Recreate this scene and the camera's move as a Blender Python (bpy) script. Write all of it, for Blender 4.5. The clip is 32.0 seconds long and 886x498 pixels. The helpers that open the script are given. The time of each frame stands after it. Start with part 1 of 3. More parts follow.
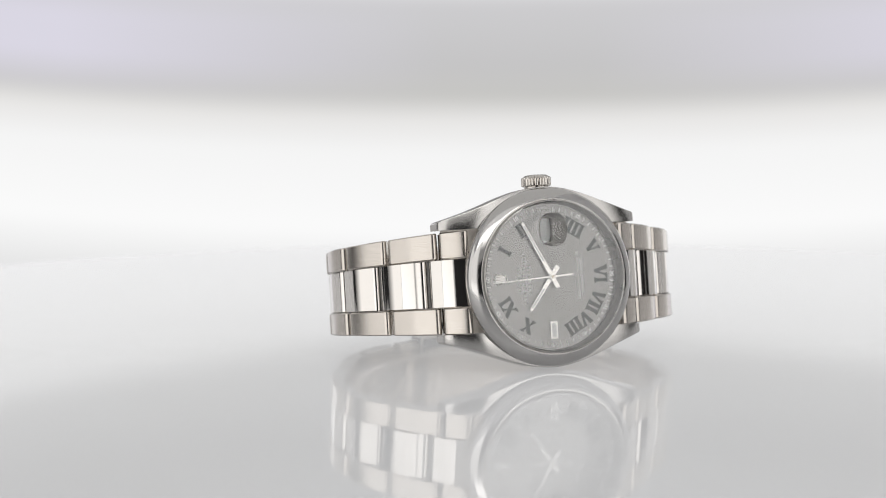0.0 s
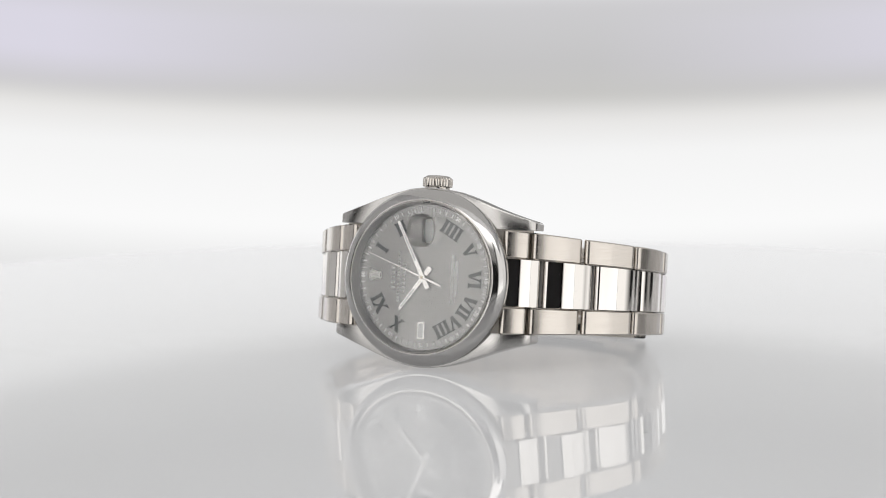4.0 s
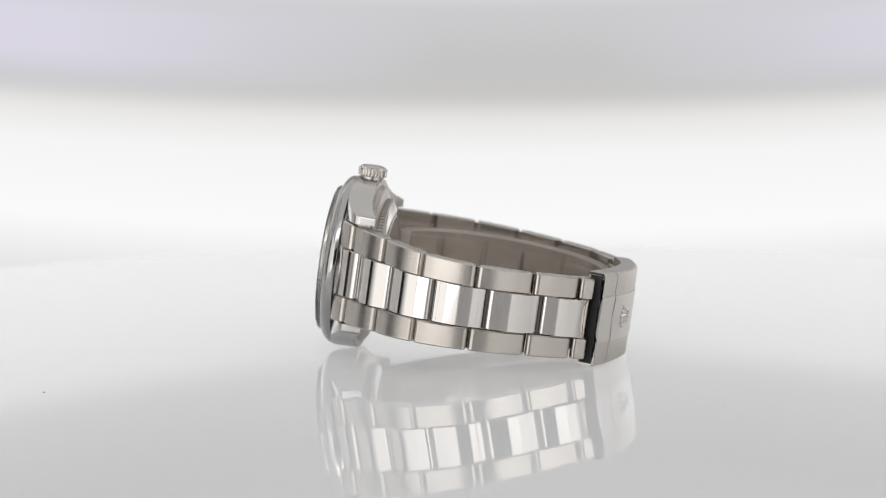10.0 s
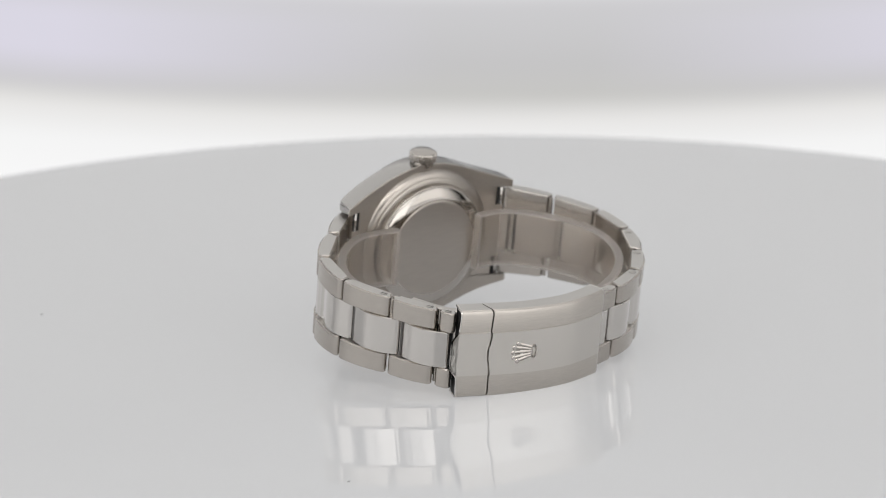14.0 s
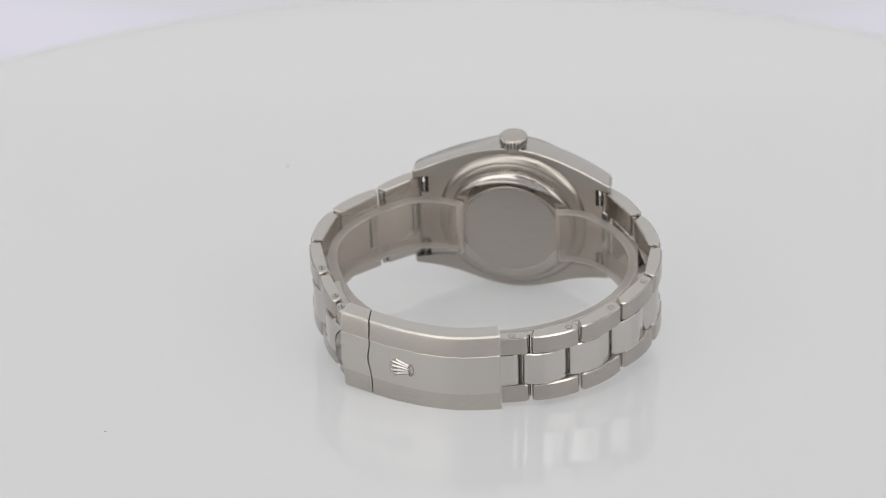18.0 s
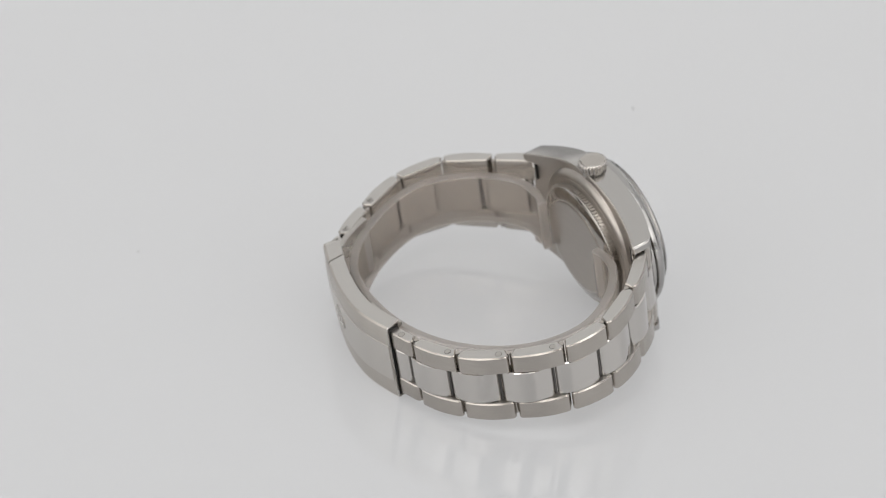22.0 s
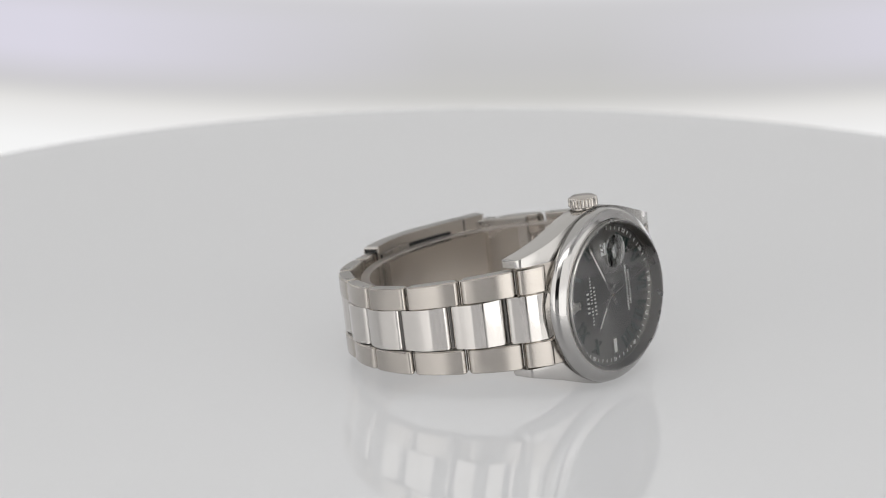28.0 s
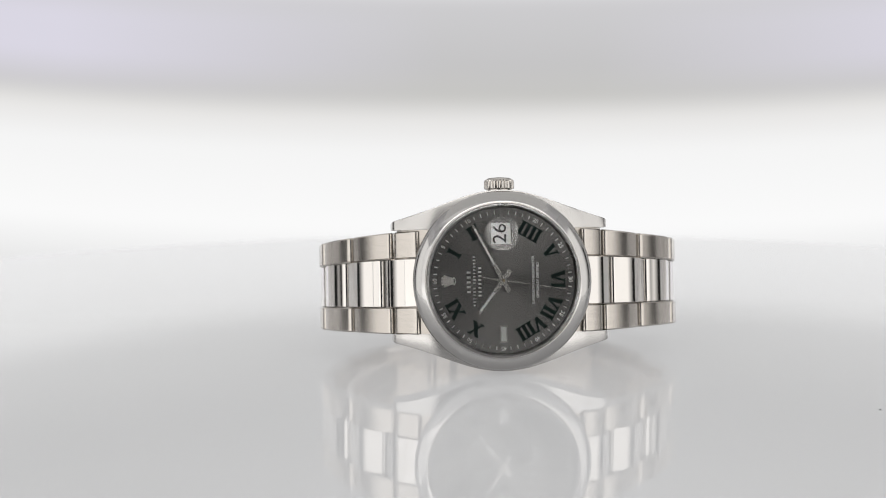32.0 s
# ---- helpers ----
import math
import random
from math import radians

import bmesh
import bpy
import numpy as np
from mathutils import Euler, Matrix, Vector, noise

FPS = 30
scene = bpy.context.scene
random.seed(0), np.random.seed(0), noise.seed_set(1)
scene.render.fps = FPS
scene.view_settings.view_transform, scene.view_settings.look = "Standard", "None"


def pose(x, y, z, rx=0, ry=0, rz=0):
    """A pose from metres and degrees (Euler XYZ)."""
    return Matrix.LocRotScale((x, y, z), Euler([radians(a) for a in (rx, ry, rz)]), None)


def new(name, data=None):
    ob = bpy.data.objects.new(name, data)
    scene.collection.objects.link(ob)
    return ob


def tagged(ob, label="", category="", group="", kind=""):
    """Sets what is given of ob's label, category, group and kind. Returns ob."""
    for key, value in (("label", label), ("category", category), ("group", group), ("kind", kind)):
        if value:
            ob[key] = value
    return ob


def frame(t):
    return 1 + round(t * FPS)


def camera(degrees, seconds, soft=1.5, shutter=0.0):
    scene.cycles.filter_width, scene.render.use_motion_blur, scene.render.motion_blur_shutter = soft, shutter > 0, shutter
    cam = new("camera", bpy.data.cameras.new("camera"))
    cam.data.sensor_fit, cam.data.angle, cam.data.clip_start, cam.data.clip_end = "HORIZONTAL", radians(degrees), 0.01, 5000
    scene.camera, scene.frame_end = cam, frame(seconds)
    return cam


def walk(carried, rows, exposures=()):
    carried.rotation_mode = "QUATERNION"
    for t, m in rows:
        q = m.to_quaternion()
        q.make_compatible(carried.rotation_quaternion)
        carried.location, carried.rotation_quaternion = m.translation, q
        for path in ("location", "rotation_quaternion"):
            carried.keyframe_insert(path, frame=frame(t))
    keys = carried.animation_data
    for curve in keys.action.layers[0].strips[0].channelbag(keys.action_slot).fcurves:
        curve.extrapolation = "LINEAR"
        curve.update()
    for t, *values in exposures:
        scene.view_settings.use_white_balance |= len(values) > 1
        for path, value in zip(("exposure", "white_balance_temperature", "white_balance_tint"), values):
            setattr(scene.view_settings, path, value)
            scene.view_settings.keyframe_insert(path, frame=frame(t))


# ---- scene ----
cam = camera(18.056, 32.0, soft=1.0)
# stopped-down close-up lens, focused on the front of the watch
cam.data.dof.use_dof, cam.data.dof.focus_distance, cam.data.dof.aperture_fstop = True, 0.548, 22.0
walk(cam, [(0.0, pose(-0.00937, -0.5778, 0.08627, 83.55, 0.375, 0)),
           (32.0, pose(-0.00937, -0.5778, 0.08627, 83.55, 0.375, 0))], exposures=[(0.0, 0.0), (32.0, 0.0)])

# seconds, turn of the disc about its axis, tilt of its far side upwards, both in degrees
TURNS = [(0.0, 23.89, 0.04), (0.5, 18.08, 0.0), (1.0, 12.25, 0.07), (1.5, 6.43, 0.14), (2.0, 0.52, 0.18), (2.5, -5.41, 0.24),
         (3.0, -11.19, 0.26), (3.5, -17.21, 0.26), (4.5, -28.95, 0.12), (5.5, -40.7, -0.04), (6.0, -46.33, -0.12), (6.5, -52.23, -0.08),
         (7.0, -58.22, -0.03), (7.5, -64.21, -0.09), (8.0, -70.23, -0.01), (8.5, -76.52, -0.03), (9.0, -82.82, -0.04),
         (9.5, -88.97, -0.12), (10.0, -95.14, -0.18), (10.5, -101.07, -0.01), (11.0, -106.95, 0.85), (11.5, -112.91, 2.07),
         (12.0, -118.87, 3.43), (12.5, -124.91, 4.53), (13.0, -130.87, 5.82), (13.5, -136.84, 7.44), (14.0, -142.77, 8.9),
         (14.5, -148.75, 10.49), (15.5, -160.2, 13.2), (16.5, -171.52, 16.0), (17.0, -177.5, 17.5), (17.5, -183.6, 18.95), (18.0, -189.86, 20.41),
         (18.5, -195.9, 21.93), (19.0, -201.96, 23.35), (19.5, -208.18, 24.93), (20.0, -214.3, 26.26), (20.5, -220.25, 27.24),
         (21.0, -226.22, 27.65), (21.5, -232.16, 27.61), (22.0, -238.22, 27.56), (22.5, -244.08, 26.95), (23.0, -250.0, 25.77),
         (23.5, -255.52, 24.34), (24.0, -261.22, 22.98), (24.5, -267.09, 21.74), (25.0, -273.03, 20.37), (25.5, -278.97, 19.1),
         (26.5, -290.9, 16.0), (27.5, -302.76, 12.7), (28.0, -308.75, 11.12), (28.5, -314.75, 9.81), (29.0, -320.66, 8.45), (29.5, -326.67, 7.12),
         (30.0, -332.54, 5.64), (30.5, -338.34, 4.51), (31.0, -344.16, 3.34), (31.5, -349.89, 2.03), (32.0, -353.92, 0.72)]
PIVOT = Vector((0.0, 0.00435, 0.01889))


def table_pose(turn, tilt):
    """The disc's pose: turned about its axis, then tilted about the drive's cross axis."""
    return (Matrix.Translation(PIVOT) @ Matrix.Rotation(radians(tilt), 4, Vector((1, 0, -0.0065)))
            @ Matrix.Translation(-PIVOT) @ Matrix.Rotation(radians(turn), 4, "Z"))


# ---- world ----
world = bpy.data.worlds.new("world")
scene.world = world
world.use_nodes = True
world.node_tree.nodes["Background"].inputs[0].default_value = (0.5, 0.5, 0.52, 1)
world.node_tree.nodes["Background"].inputs[1].default_value = 0.3


# ---- materials ----
def material(name, color, rough=0.5, metal=0.0, **more):
    m = bpy.data.materials.new(name)
    m.use_nodes = True
    b = m.node_tree.nodes["Principled BSDF"]
    b.inputs["Base Color"].default_value = (*color, 1)
    b.inputs["Roughness"].default_value = rough
    b.inputs["Metallic"].default_value = metal
    for key, value in more.items():
        b.inputs[key.replace("_", " ")].default_value = value
    return m


def link(m, a, out, b, inp):
    m.node_tree.links.new(a.outputs[out], b.inputs[inp])


def noise_node(m, scale, detail=4.0, stretch=None, coords="Object"):
    n = m.node_tree.nodes
    tex = n.new("ShaderNodeTexNoise")
    tex.inputs["Scale"].default_value = scale
    tex.inputs["Detail"].default_value = detail
    co, mp = n.new("ShaderNodeTexCoord"), n.new("ShaderNodeMapping")
    link(m, co, coords, mp, "Vector")
    if stretch:
        mp.inputs["Scale"].default_value = stretch
    link(m, mp, "Vector", tex, "Vector")
    return tex


def vary(m, tex, socket, low, high, a=0.3, b=0.7):
    """Lets a noise drive a value of the surface between low and high."""
    n = m.node_tree.nodes
    r = n.new("ShaderNodeMapRange")
    r.inputs["From Min"].default_value, r.inputs["From Max"].default_value = a, b
    r.inputs["To Min"].default_value, r.inputs["To Max"].default_value = low, high
    link(m, tex, "Fac", r, "Value")
    link(m, r, "Result", n["Principled BSDF"], socket)


def tint(m, tex, c0, c1, a=0.3, b=0.7):
    n = m.node_tree.nodes
    r = n.new("ShaderNodeValToRGB")
    r.color_ramp.elements[0].position, r.color_ramp.elements[1].position = a, b
    r.color_ramp.elements[0].color, r.color_ramp.elements[1].color = (*c0, 1), (*c1, 1)
    link(m, tex, "Fac", r, "Fac")
    link(m, r, "Color", n["Principled BSDF"], "Base Color")


def brushed(name, color, rough, stretch, scale=3200):
    """Steel with fine drawn lines along the axes that stretch keeps low."""
    m = material(name, color, rough, 1.0)
    vary(m, noise_node(m, 180, 3), "Roughness", rough - 0.012, rough + 0.018)
    tint(m, noise_node(m, scale * 2.2, 3, stretch), [c * 0.95 for c in color], [min(1, c * 1.05) for c in color])
    return m


STEEL = (0.585, 0.562, 0.535)
brushed_steel = brushed("brushed_steel", (0.455, 0.424, 0.388), 0.21, (0.03, 0.03, 1.0))
polished_steel = material("polished_steel", STEEL, 0.06, 1.0)
vary(polished_steel, noise_node(polished_steel, 300, 4), "Roughness", 0.045, 0.07)
bezel_steel = material("bezel_steel", (0.40, 0.392, 0.382), 0.1, 1.0)
vary(bezel_steel, noise_node(bezel_steel, 300, 4), "Roughness", 0.08, 0.12)
case_steel = material("case_steel", (0.45, 0.438, 0.422), 0.1, 1.0)
vary(case_steel, noise_node(case_steel, 400, 4), "Roughness", 0.13, 0.18)
satin_steel = brushed("satin_steel", (0.44, 0.42, 0.395), 0.28, (0.1, 0.1, 1))
back_steel = brushed("back_steel", (0.42, 0.388, 0.352), 0.32, (0.04, 0.5, 1.0))
clasp_steel = brushed("clasp_steel", (0.52, 0.487, 0.447), 0.36, (0.06, 0.06, 1.0))
edge_steel = material("edge_steel", (0.5, 0.485, 0.465), 0.3, 1.0)
vary(edge_steel, noise_node(edge_steel, 400, 4), "Roughness", 0.28, 0.33)
lug_steel = material("lug_steel", (0.42, 0.41, 0.396), 0.14, 1.0)
vary(lug_steel, noise_node(lug_steel, 400, 4), "Roughness", 0.16, 0.21)
back_polish = material("back_polish", (0.46, 0.432, 0.40), 0.08, 1.0)
vary(back_polish, noise_node(back_polish, 300, 4), "Roughness", 0.06, 0.10)
clasp_satin = material("clasp_satin", (0.59, 0.565, 0.53), 0.32, 1.0)
vary(clasp_satin, noise_node(clasp_satin, 70, 2), "Roughness", 0.31, 0.34)
# near-black that stands in for shade in gaps, seams and slots
gap_shade = material("gap_shade", (0.02, 0.02, 0.02), 0.6, 0.5)
crown_steel = material("crown_steel", (0.46, 0.435, 0.405), 0.16, 1.0)
vary(crown_steel, noise_node(crown_steel, 300, 4), "Roughness", 0.13, 0.2)
# darkened steel that stands in for shade in joints and round pins
groove_shade = material("groove_shade", (0.13, 0.125, 0.12), 0.5, 1.0)
silver = material("silver", (0.74, 0.725, 0.70), 0.36, 1.0)
hand_steel = material("hand_steel", (0.66, 0.645, 0.62), 0.26, 1.0)
brass = material("brass", (0.46, 0.40, 0.30), 0.25, 1.0)
lume = material("lume", (0.86, 0.87, 0.84), 0.4, IOR=1.8)
print_white = material("print_white", (0.92, 0.92, 0.90), 0.36, IOR=2.0)
print_grey = material("print_grey", (0.72, 0.72, 0.70), 0.36, IOR=2.0)
numeral_ink = material("numeral_ink", (0.006, 0.020, 0.016), 0.5, IOR=1.2)
date_white = material("date_white", (0.92, 0.92, 0.91), 0.5)
ink_black = material("ink_black", (0.012, 0.012, 0.012), 0.5)

# slate dial with a sunray grain
dial_grey = material("dial_grey", (0.2, 0.2, 0.2), 0.3, 0.9, Anisotropic=0.92)
# opal acrylic disc with an added glow that keeps it bright and its shadows weak
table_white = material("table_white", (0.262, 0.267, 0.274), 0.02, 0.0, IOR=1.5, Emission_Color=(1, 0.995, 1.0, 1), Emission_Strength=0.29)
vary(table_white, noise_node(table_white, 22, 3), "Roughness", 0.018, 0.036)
cloth_white = material("cloth_white", (0.78, 0.78, 0.79), 0.9)
tint(cloth_white, noise_node(cloth_white, 6, 3), (0.74, 0.74, 0.75), (0.80, 0.80, 0.81))
cloth_black = material("cloth_black", (0.012, 0.012, 0.013), 0.9)
dust_grey = material("dust_grey", (0.20, 0.20, 0.20), 0.9)
grey_card = material("grey_card", (0.16, 0.155, 0.15), 0.8)


def glow(name, color, strength):
    m = bpy.data.materials.new(name)
    m.use_nodes = True
    n = m.node_tree.nodes
    n.remove(n["Principled BSDF"])
    e = n.new("ShaderNodeEmission")
    e.inputs["Color"].default_value, e.inputs["Strength"].default_value = (*color, 1), strength
    m.node_tree.links.new(e.outputs[0], n["Material Output"].inputs["Surface"])
    return m


front_glow = glow("front_glow", (1.0, 0.985, 0.97), 1.7)
side_glow = glow("side_glow", (1.0, 0.985, 0.97), 1.6)
upper_glow = glow("upper_glow", (1.0, 0.985, 0.97), 2.8)
rear_glow = glow("rear_glow", (1.0, 0.985, 0.975), 0.65)
top_glow = glow("top_glow", (1.0, 0.99, 0.975), 0.85)


def ramp(m, stops):
    r = m.node_tree.nodes.new("ShaderNodeValToRGB")
    el = r.color_ramp.elements
    el[0].position, el[0].color = stops[0][0], (*stops[0][1:], 1)
    el[1].position, el[1].color = stops[-1][0], (*stops[-1][1:], 1)
    for t in stops[1:-1]:
        el.new(t[0]).color = (*t[1:], 1)
    return r


def calc(m, kind, a, b):
    """A sum of nodes; a and b are numbers or (node, output)."""
    c = m.node_tree.nodes.new("ShaderNodeMath")
    c.operation = kind
    for k, v in enumerate((a, b)):
        if isinstance(v, tuple):
            link(m, v[0], v[1], c, k)
        else:
            c.inputs[k].default_value = v
    return c, "Value"


def spread(m, source, low, high):
    r = m.node_tree.nodes.new("ShaderNodeMapRange")
    link(m, source[0], source[1], r, "Value")
    r.inputs["From Min"].default_value, r.inputs["From Max"].default_value = low, high
    return r, "Result"


# diffuser behind the table, light painted into its glow in curved bands: brightest low down, grey to lilac higher up
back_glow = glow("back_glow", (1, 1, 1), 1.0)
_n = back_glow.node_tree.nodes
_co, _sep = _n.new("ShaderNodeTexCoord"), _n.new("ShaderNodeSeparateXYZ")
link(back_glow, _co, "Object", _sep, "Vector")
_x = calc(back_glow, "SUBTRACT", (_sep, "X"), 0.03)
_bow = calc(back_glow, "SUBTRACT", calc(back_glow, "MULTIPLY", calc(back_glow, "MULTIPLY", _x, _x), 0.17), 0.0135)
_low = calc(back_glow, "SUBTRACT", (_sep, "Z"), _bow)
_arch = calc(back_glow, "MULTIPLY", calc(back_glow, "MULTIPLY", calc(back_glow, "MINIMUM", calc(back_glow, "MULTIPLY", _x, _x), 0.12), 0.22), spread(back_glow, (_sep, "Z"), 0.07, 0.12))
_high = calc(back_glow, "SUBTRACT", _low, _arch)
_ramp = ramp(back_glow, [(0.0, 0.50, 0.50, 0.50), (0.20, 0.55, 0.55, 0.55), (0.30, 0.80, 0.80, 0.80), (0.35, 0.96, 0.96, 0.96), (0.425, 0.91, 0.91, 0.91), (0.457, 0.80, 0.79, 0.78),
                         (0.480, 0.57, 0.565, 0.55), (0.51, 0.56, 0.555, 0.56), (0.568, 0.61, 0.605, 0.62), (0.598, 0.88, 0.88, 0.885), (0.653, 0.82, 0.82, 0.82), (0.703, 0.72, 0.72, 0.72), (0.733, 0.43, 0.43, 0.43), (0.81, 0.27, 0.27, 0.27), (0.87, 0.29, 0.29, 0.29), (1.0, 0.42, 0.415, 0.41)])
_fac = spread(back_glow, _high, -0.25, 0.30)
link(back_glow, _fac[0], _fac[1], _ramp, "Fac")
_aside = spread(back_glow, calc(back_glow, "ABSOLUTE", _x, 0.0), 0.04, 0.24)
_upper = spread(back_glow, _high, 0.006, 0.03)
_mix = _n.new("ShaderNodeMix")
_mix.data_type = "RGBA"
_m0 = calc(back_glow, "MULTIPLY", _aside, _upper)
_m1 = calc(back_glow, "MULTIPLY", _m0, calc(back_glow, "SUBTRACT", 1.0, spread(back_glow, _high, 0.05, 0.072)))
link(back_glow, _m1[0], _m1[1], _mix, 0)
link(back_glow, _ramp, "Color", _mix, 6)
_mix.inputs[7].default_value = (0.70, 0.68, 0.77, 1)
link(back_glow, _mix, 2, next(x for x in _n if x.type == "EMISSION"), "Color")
# extra glow painted at the sides and top for the reflections it gives
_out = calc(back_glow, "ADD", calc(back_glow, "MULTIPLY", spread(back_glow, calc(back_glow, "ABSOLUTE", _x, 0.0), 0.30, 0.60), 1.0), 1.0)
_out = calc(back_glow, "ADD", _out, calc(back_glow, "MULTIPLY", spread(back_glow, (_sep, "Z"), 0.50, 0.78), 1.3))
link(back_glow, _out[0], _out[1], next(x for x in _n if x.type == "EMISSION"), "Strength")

# the front diffusers fade towards the camera's opening
_n = front_glow.node_tree.nodes
_co, _sep = _n.new("ShaderNodeTexCoord"), _n.new("ShaderNodeSeparateXYZ")
link(front_glow, _co, "Object", _sep, "Vector")
_fac = spread(front_glow, calc(front_glow, "ABSOLUTE", calc(front_glow, "SUBTRACT", (_sep, "X"), 0.02), 0.0), 0.172, 0.226)
_soft = calc(front_glow, "SUBTRACT", 1.0, calc(front_glow, "MULTIPLY", spread(front_glow, (_sep, "Z"), 0.02, 0.10), 0.27))
_glow = calc(front_glow, "MULTIPLY", calc(front_glow, "MULTIPLY", _fac, 2.35), _soft)
link(front_glow, _glow[0], _glow[1], next(x for x in _n if x.type == "EMISSION"), "Strength")


# the side diffusers fade towards the back
_n = side_glow.node_tree.nodes
_co, _sep = _n.new("ShaderNodeTexCoord"), _n.new("ShaderNodeSeparateXYZ")
link(side_glow, _co, "Object", _sep, "Vector")
_glow = calc(side_glow, "SUBTRACT", 1.6, calc(side_glow, "MULTIPLY", spread(side_glow, (_sep, "Y"), -0.22, 0.02), 1.4))
link(side_glow, _glow[0], _glow[1], next(x for x in _n if x.type == "EMISSION"), "Strength")

# the light above the camera is brighter towards its top, strength added to lift the dial's print
_n = upper_glow.node_tree.nodes
_co, _sep = _n.new("ShaderNodeTexCoord"), _n.new("ShaderNodeSeparateXYZ")
link(upper_glow, _co, "Object", _sep, "Vector")
_glow = calc(upper_glow, "ADD", calc(upper_glow, "MULTIPLY", spread(upper_glow, (_sep, "Z"), 0.38, 0.52), 3.2), 0.5)
link(upper_glow, _glow[0], _glow[1], next(x for x in _n if x.type == "EMISSION"), "Strength")


def clear(name, ior, tint_color=(1, 1, 1), body=0.0, rough=0.0, gloss=0.0, milk=(0.92, 0.91, 0.90)):
    """Thin clear sheet: what is behind it, with gloss on top and a little body colour."""
    m = bpy.data.materials.new(name)
    m.use_nodes = True
    n = m.node_tree.nodes
    n.remove(n["Principled BSDF"])
    tr, gl, fr, mix = (n.new("ShaderNodeBsdfTransparent"), n.new("ShaderNodeBsdfGlossy"), n.new("ShaderNodeFresnel"), n.new("ShaderNodeMixShader"))
    tr.inputs["Color"].default_value = (*tint_color, 1)
    gl.inputs["Roughness"].default_value = rough
    fr.inputs["IOR"].default_value = ior
    if gloss:
        mix.inputs[0].default_value = gloss
        n.remove(fr)
    else:
        m.node_tree.links.new(fr.outputs[0], mix.inputs[0])
    under = tr
    if body:
        df, blend = n.new("ShaderNodeBsdfTranslucent"), n.new("ShaderNodeMixShader")
        df.inputs["Color"].default_value = (*milk, 1)
        blend.inputs[0].default_value = body
        m.node_tree.links.new(tr.outputs[0], blend.inputs[1])
        m.node_tree.links.new(df.outputs[0], blend.inputs[2])
        under = blend
    m.node_tree.links.new(under.outputs[0], mix.inputs[1])
    m.node_tree.links.new(gl.outputs[0], mix.inputs[2])
    m.node_tree.links.new(mix.outputs[0], n["Material Output"].inputs["Surface"])
    return m


crystal_clear = clear("crystal_clear", 1.77)
# both faces of the thick crystal reflect: 2r / (1 + r)
_n = crystal_clear.node_tree.nodes
_fr, _mix = next(x for x in _n if x.type == "FRESNEL"), next(x for x in _n if x.type == "MIX_SHADER")
_both = calc(crystal_clear, "DIVIDE", calc(crystal_clear, "MULTIPLY", (_fr, "Fac"), 2.0), calc(crystal_clear, "ADD", (_fr, "Fac"), 1.0))
# the coated face adds little when seen straight on
_coat = _n.new("ShaderNodeMapRange")
link(crystal_clear, _fr, "Fac", _coat, "Value")
for _k, _v in (("From Min", 0.08), ("From Max", 0.30), ("To Min", 0.92), ("To Max", 1.0)):
    _coat.inputs[_k].default_value = _v
_both = calc(crystal_clear, "MULTIPLY", _both, (_coat, "Result"))
link(crystal_clear, _both[0], _both[1], _mix, 0)
cuff_plastic = clear("cuff_plastic", 1.45, (0.95, 0.93, 0.91), 0.20, 0.2, 0.05, (0.82, 0.775, 0.73))
# milkier copy of the cuff plastic paints the light gathered at its edges
cuff_edge = clear("cuff_edge", 1.45, (0.97, 0.96, 0.955), 0.36, 0.2, 0.07, (0.88, 0.855, 0.83))
lens_glass = bpy.data.materials.new("lens_glass")
lens_glass.use_nodes = True
_n = lens_glass.node_tree.nodes
_n.remove(_n["Principled BSDF"])
_rf, _gl, _fr, _mix = (_n.new("ShaderNodeBsdfRefraction"), _n.new("ShaderNodeBsdfGlossy"), _n.new("ShaderNodeFresnel"), _n.new("ShaderNodeMixShader"))
_rf.inputs["IOR"].default_value, _rf.inputs["Roughness"].default_value, _gl.inputs["Roughness"].default_value = 1.77, 0.0, 0.0
_fr.inputs["IOR"].default_value = 1.77
# anti-reflection coating
_rise = _n.new("ShaderNodeMapRange")
link(lens_glass, _fr, "Fac", _rise, "Value")
for _k, _v in (("From Min", 0.08), ("From Max", 0.22), ("To Min", 0.4), ("To Max", 1.8)):
    _rise.inputs[_k].default_value = _v
_coat = calc(lens_glass, "MULTIPLY", (_fr, "Fac"), (_rise, "Result"))
link(lens_glass, _coat[0], _coat[1], _mix, 0)
lens_glass.node_tree.links.new(_rf.outputs[0], _mix.inputs[1])
lens_glass.node_tree.links.new(_gl.outputs[0], _mix.inputs[2])
lens_glass.node_tree.links.new(_mix.outputs[0], _n["Material Output"].inputs["Surface"])


# ---- mesh helpers ----
def shade(bm, angle=30):
    for f in bm.faces:
        f.smooth = len(f.verts) < 6
    for e in bm.edges:
        if len(e.link_faces) == 2 and e.calc_face_angle(0) > radians(angle):
            e.smooth = False


def finish(name, bm, mat):
    bmesh.ops.recalc_face_normals(bm, faces=bm.faces)
    shade(bm)
    me = bpy.data.meshes.new(name)
    bm.to_mesh(me)
    bm.free()
    me.materials.append(mat)
    return me


def part(name, bm, mat, parent, label=""):
    ob = new(name, finish(name, bm, mat))
    ob.parent = parent
    if label:
        tagged(ob, label)
    return ob


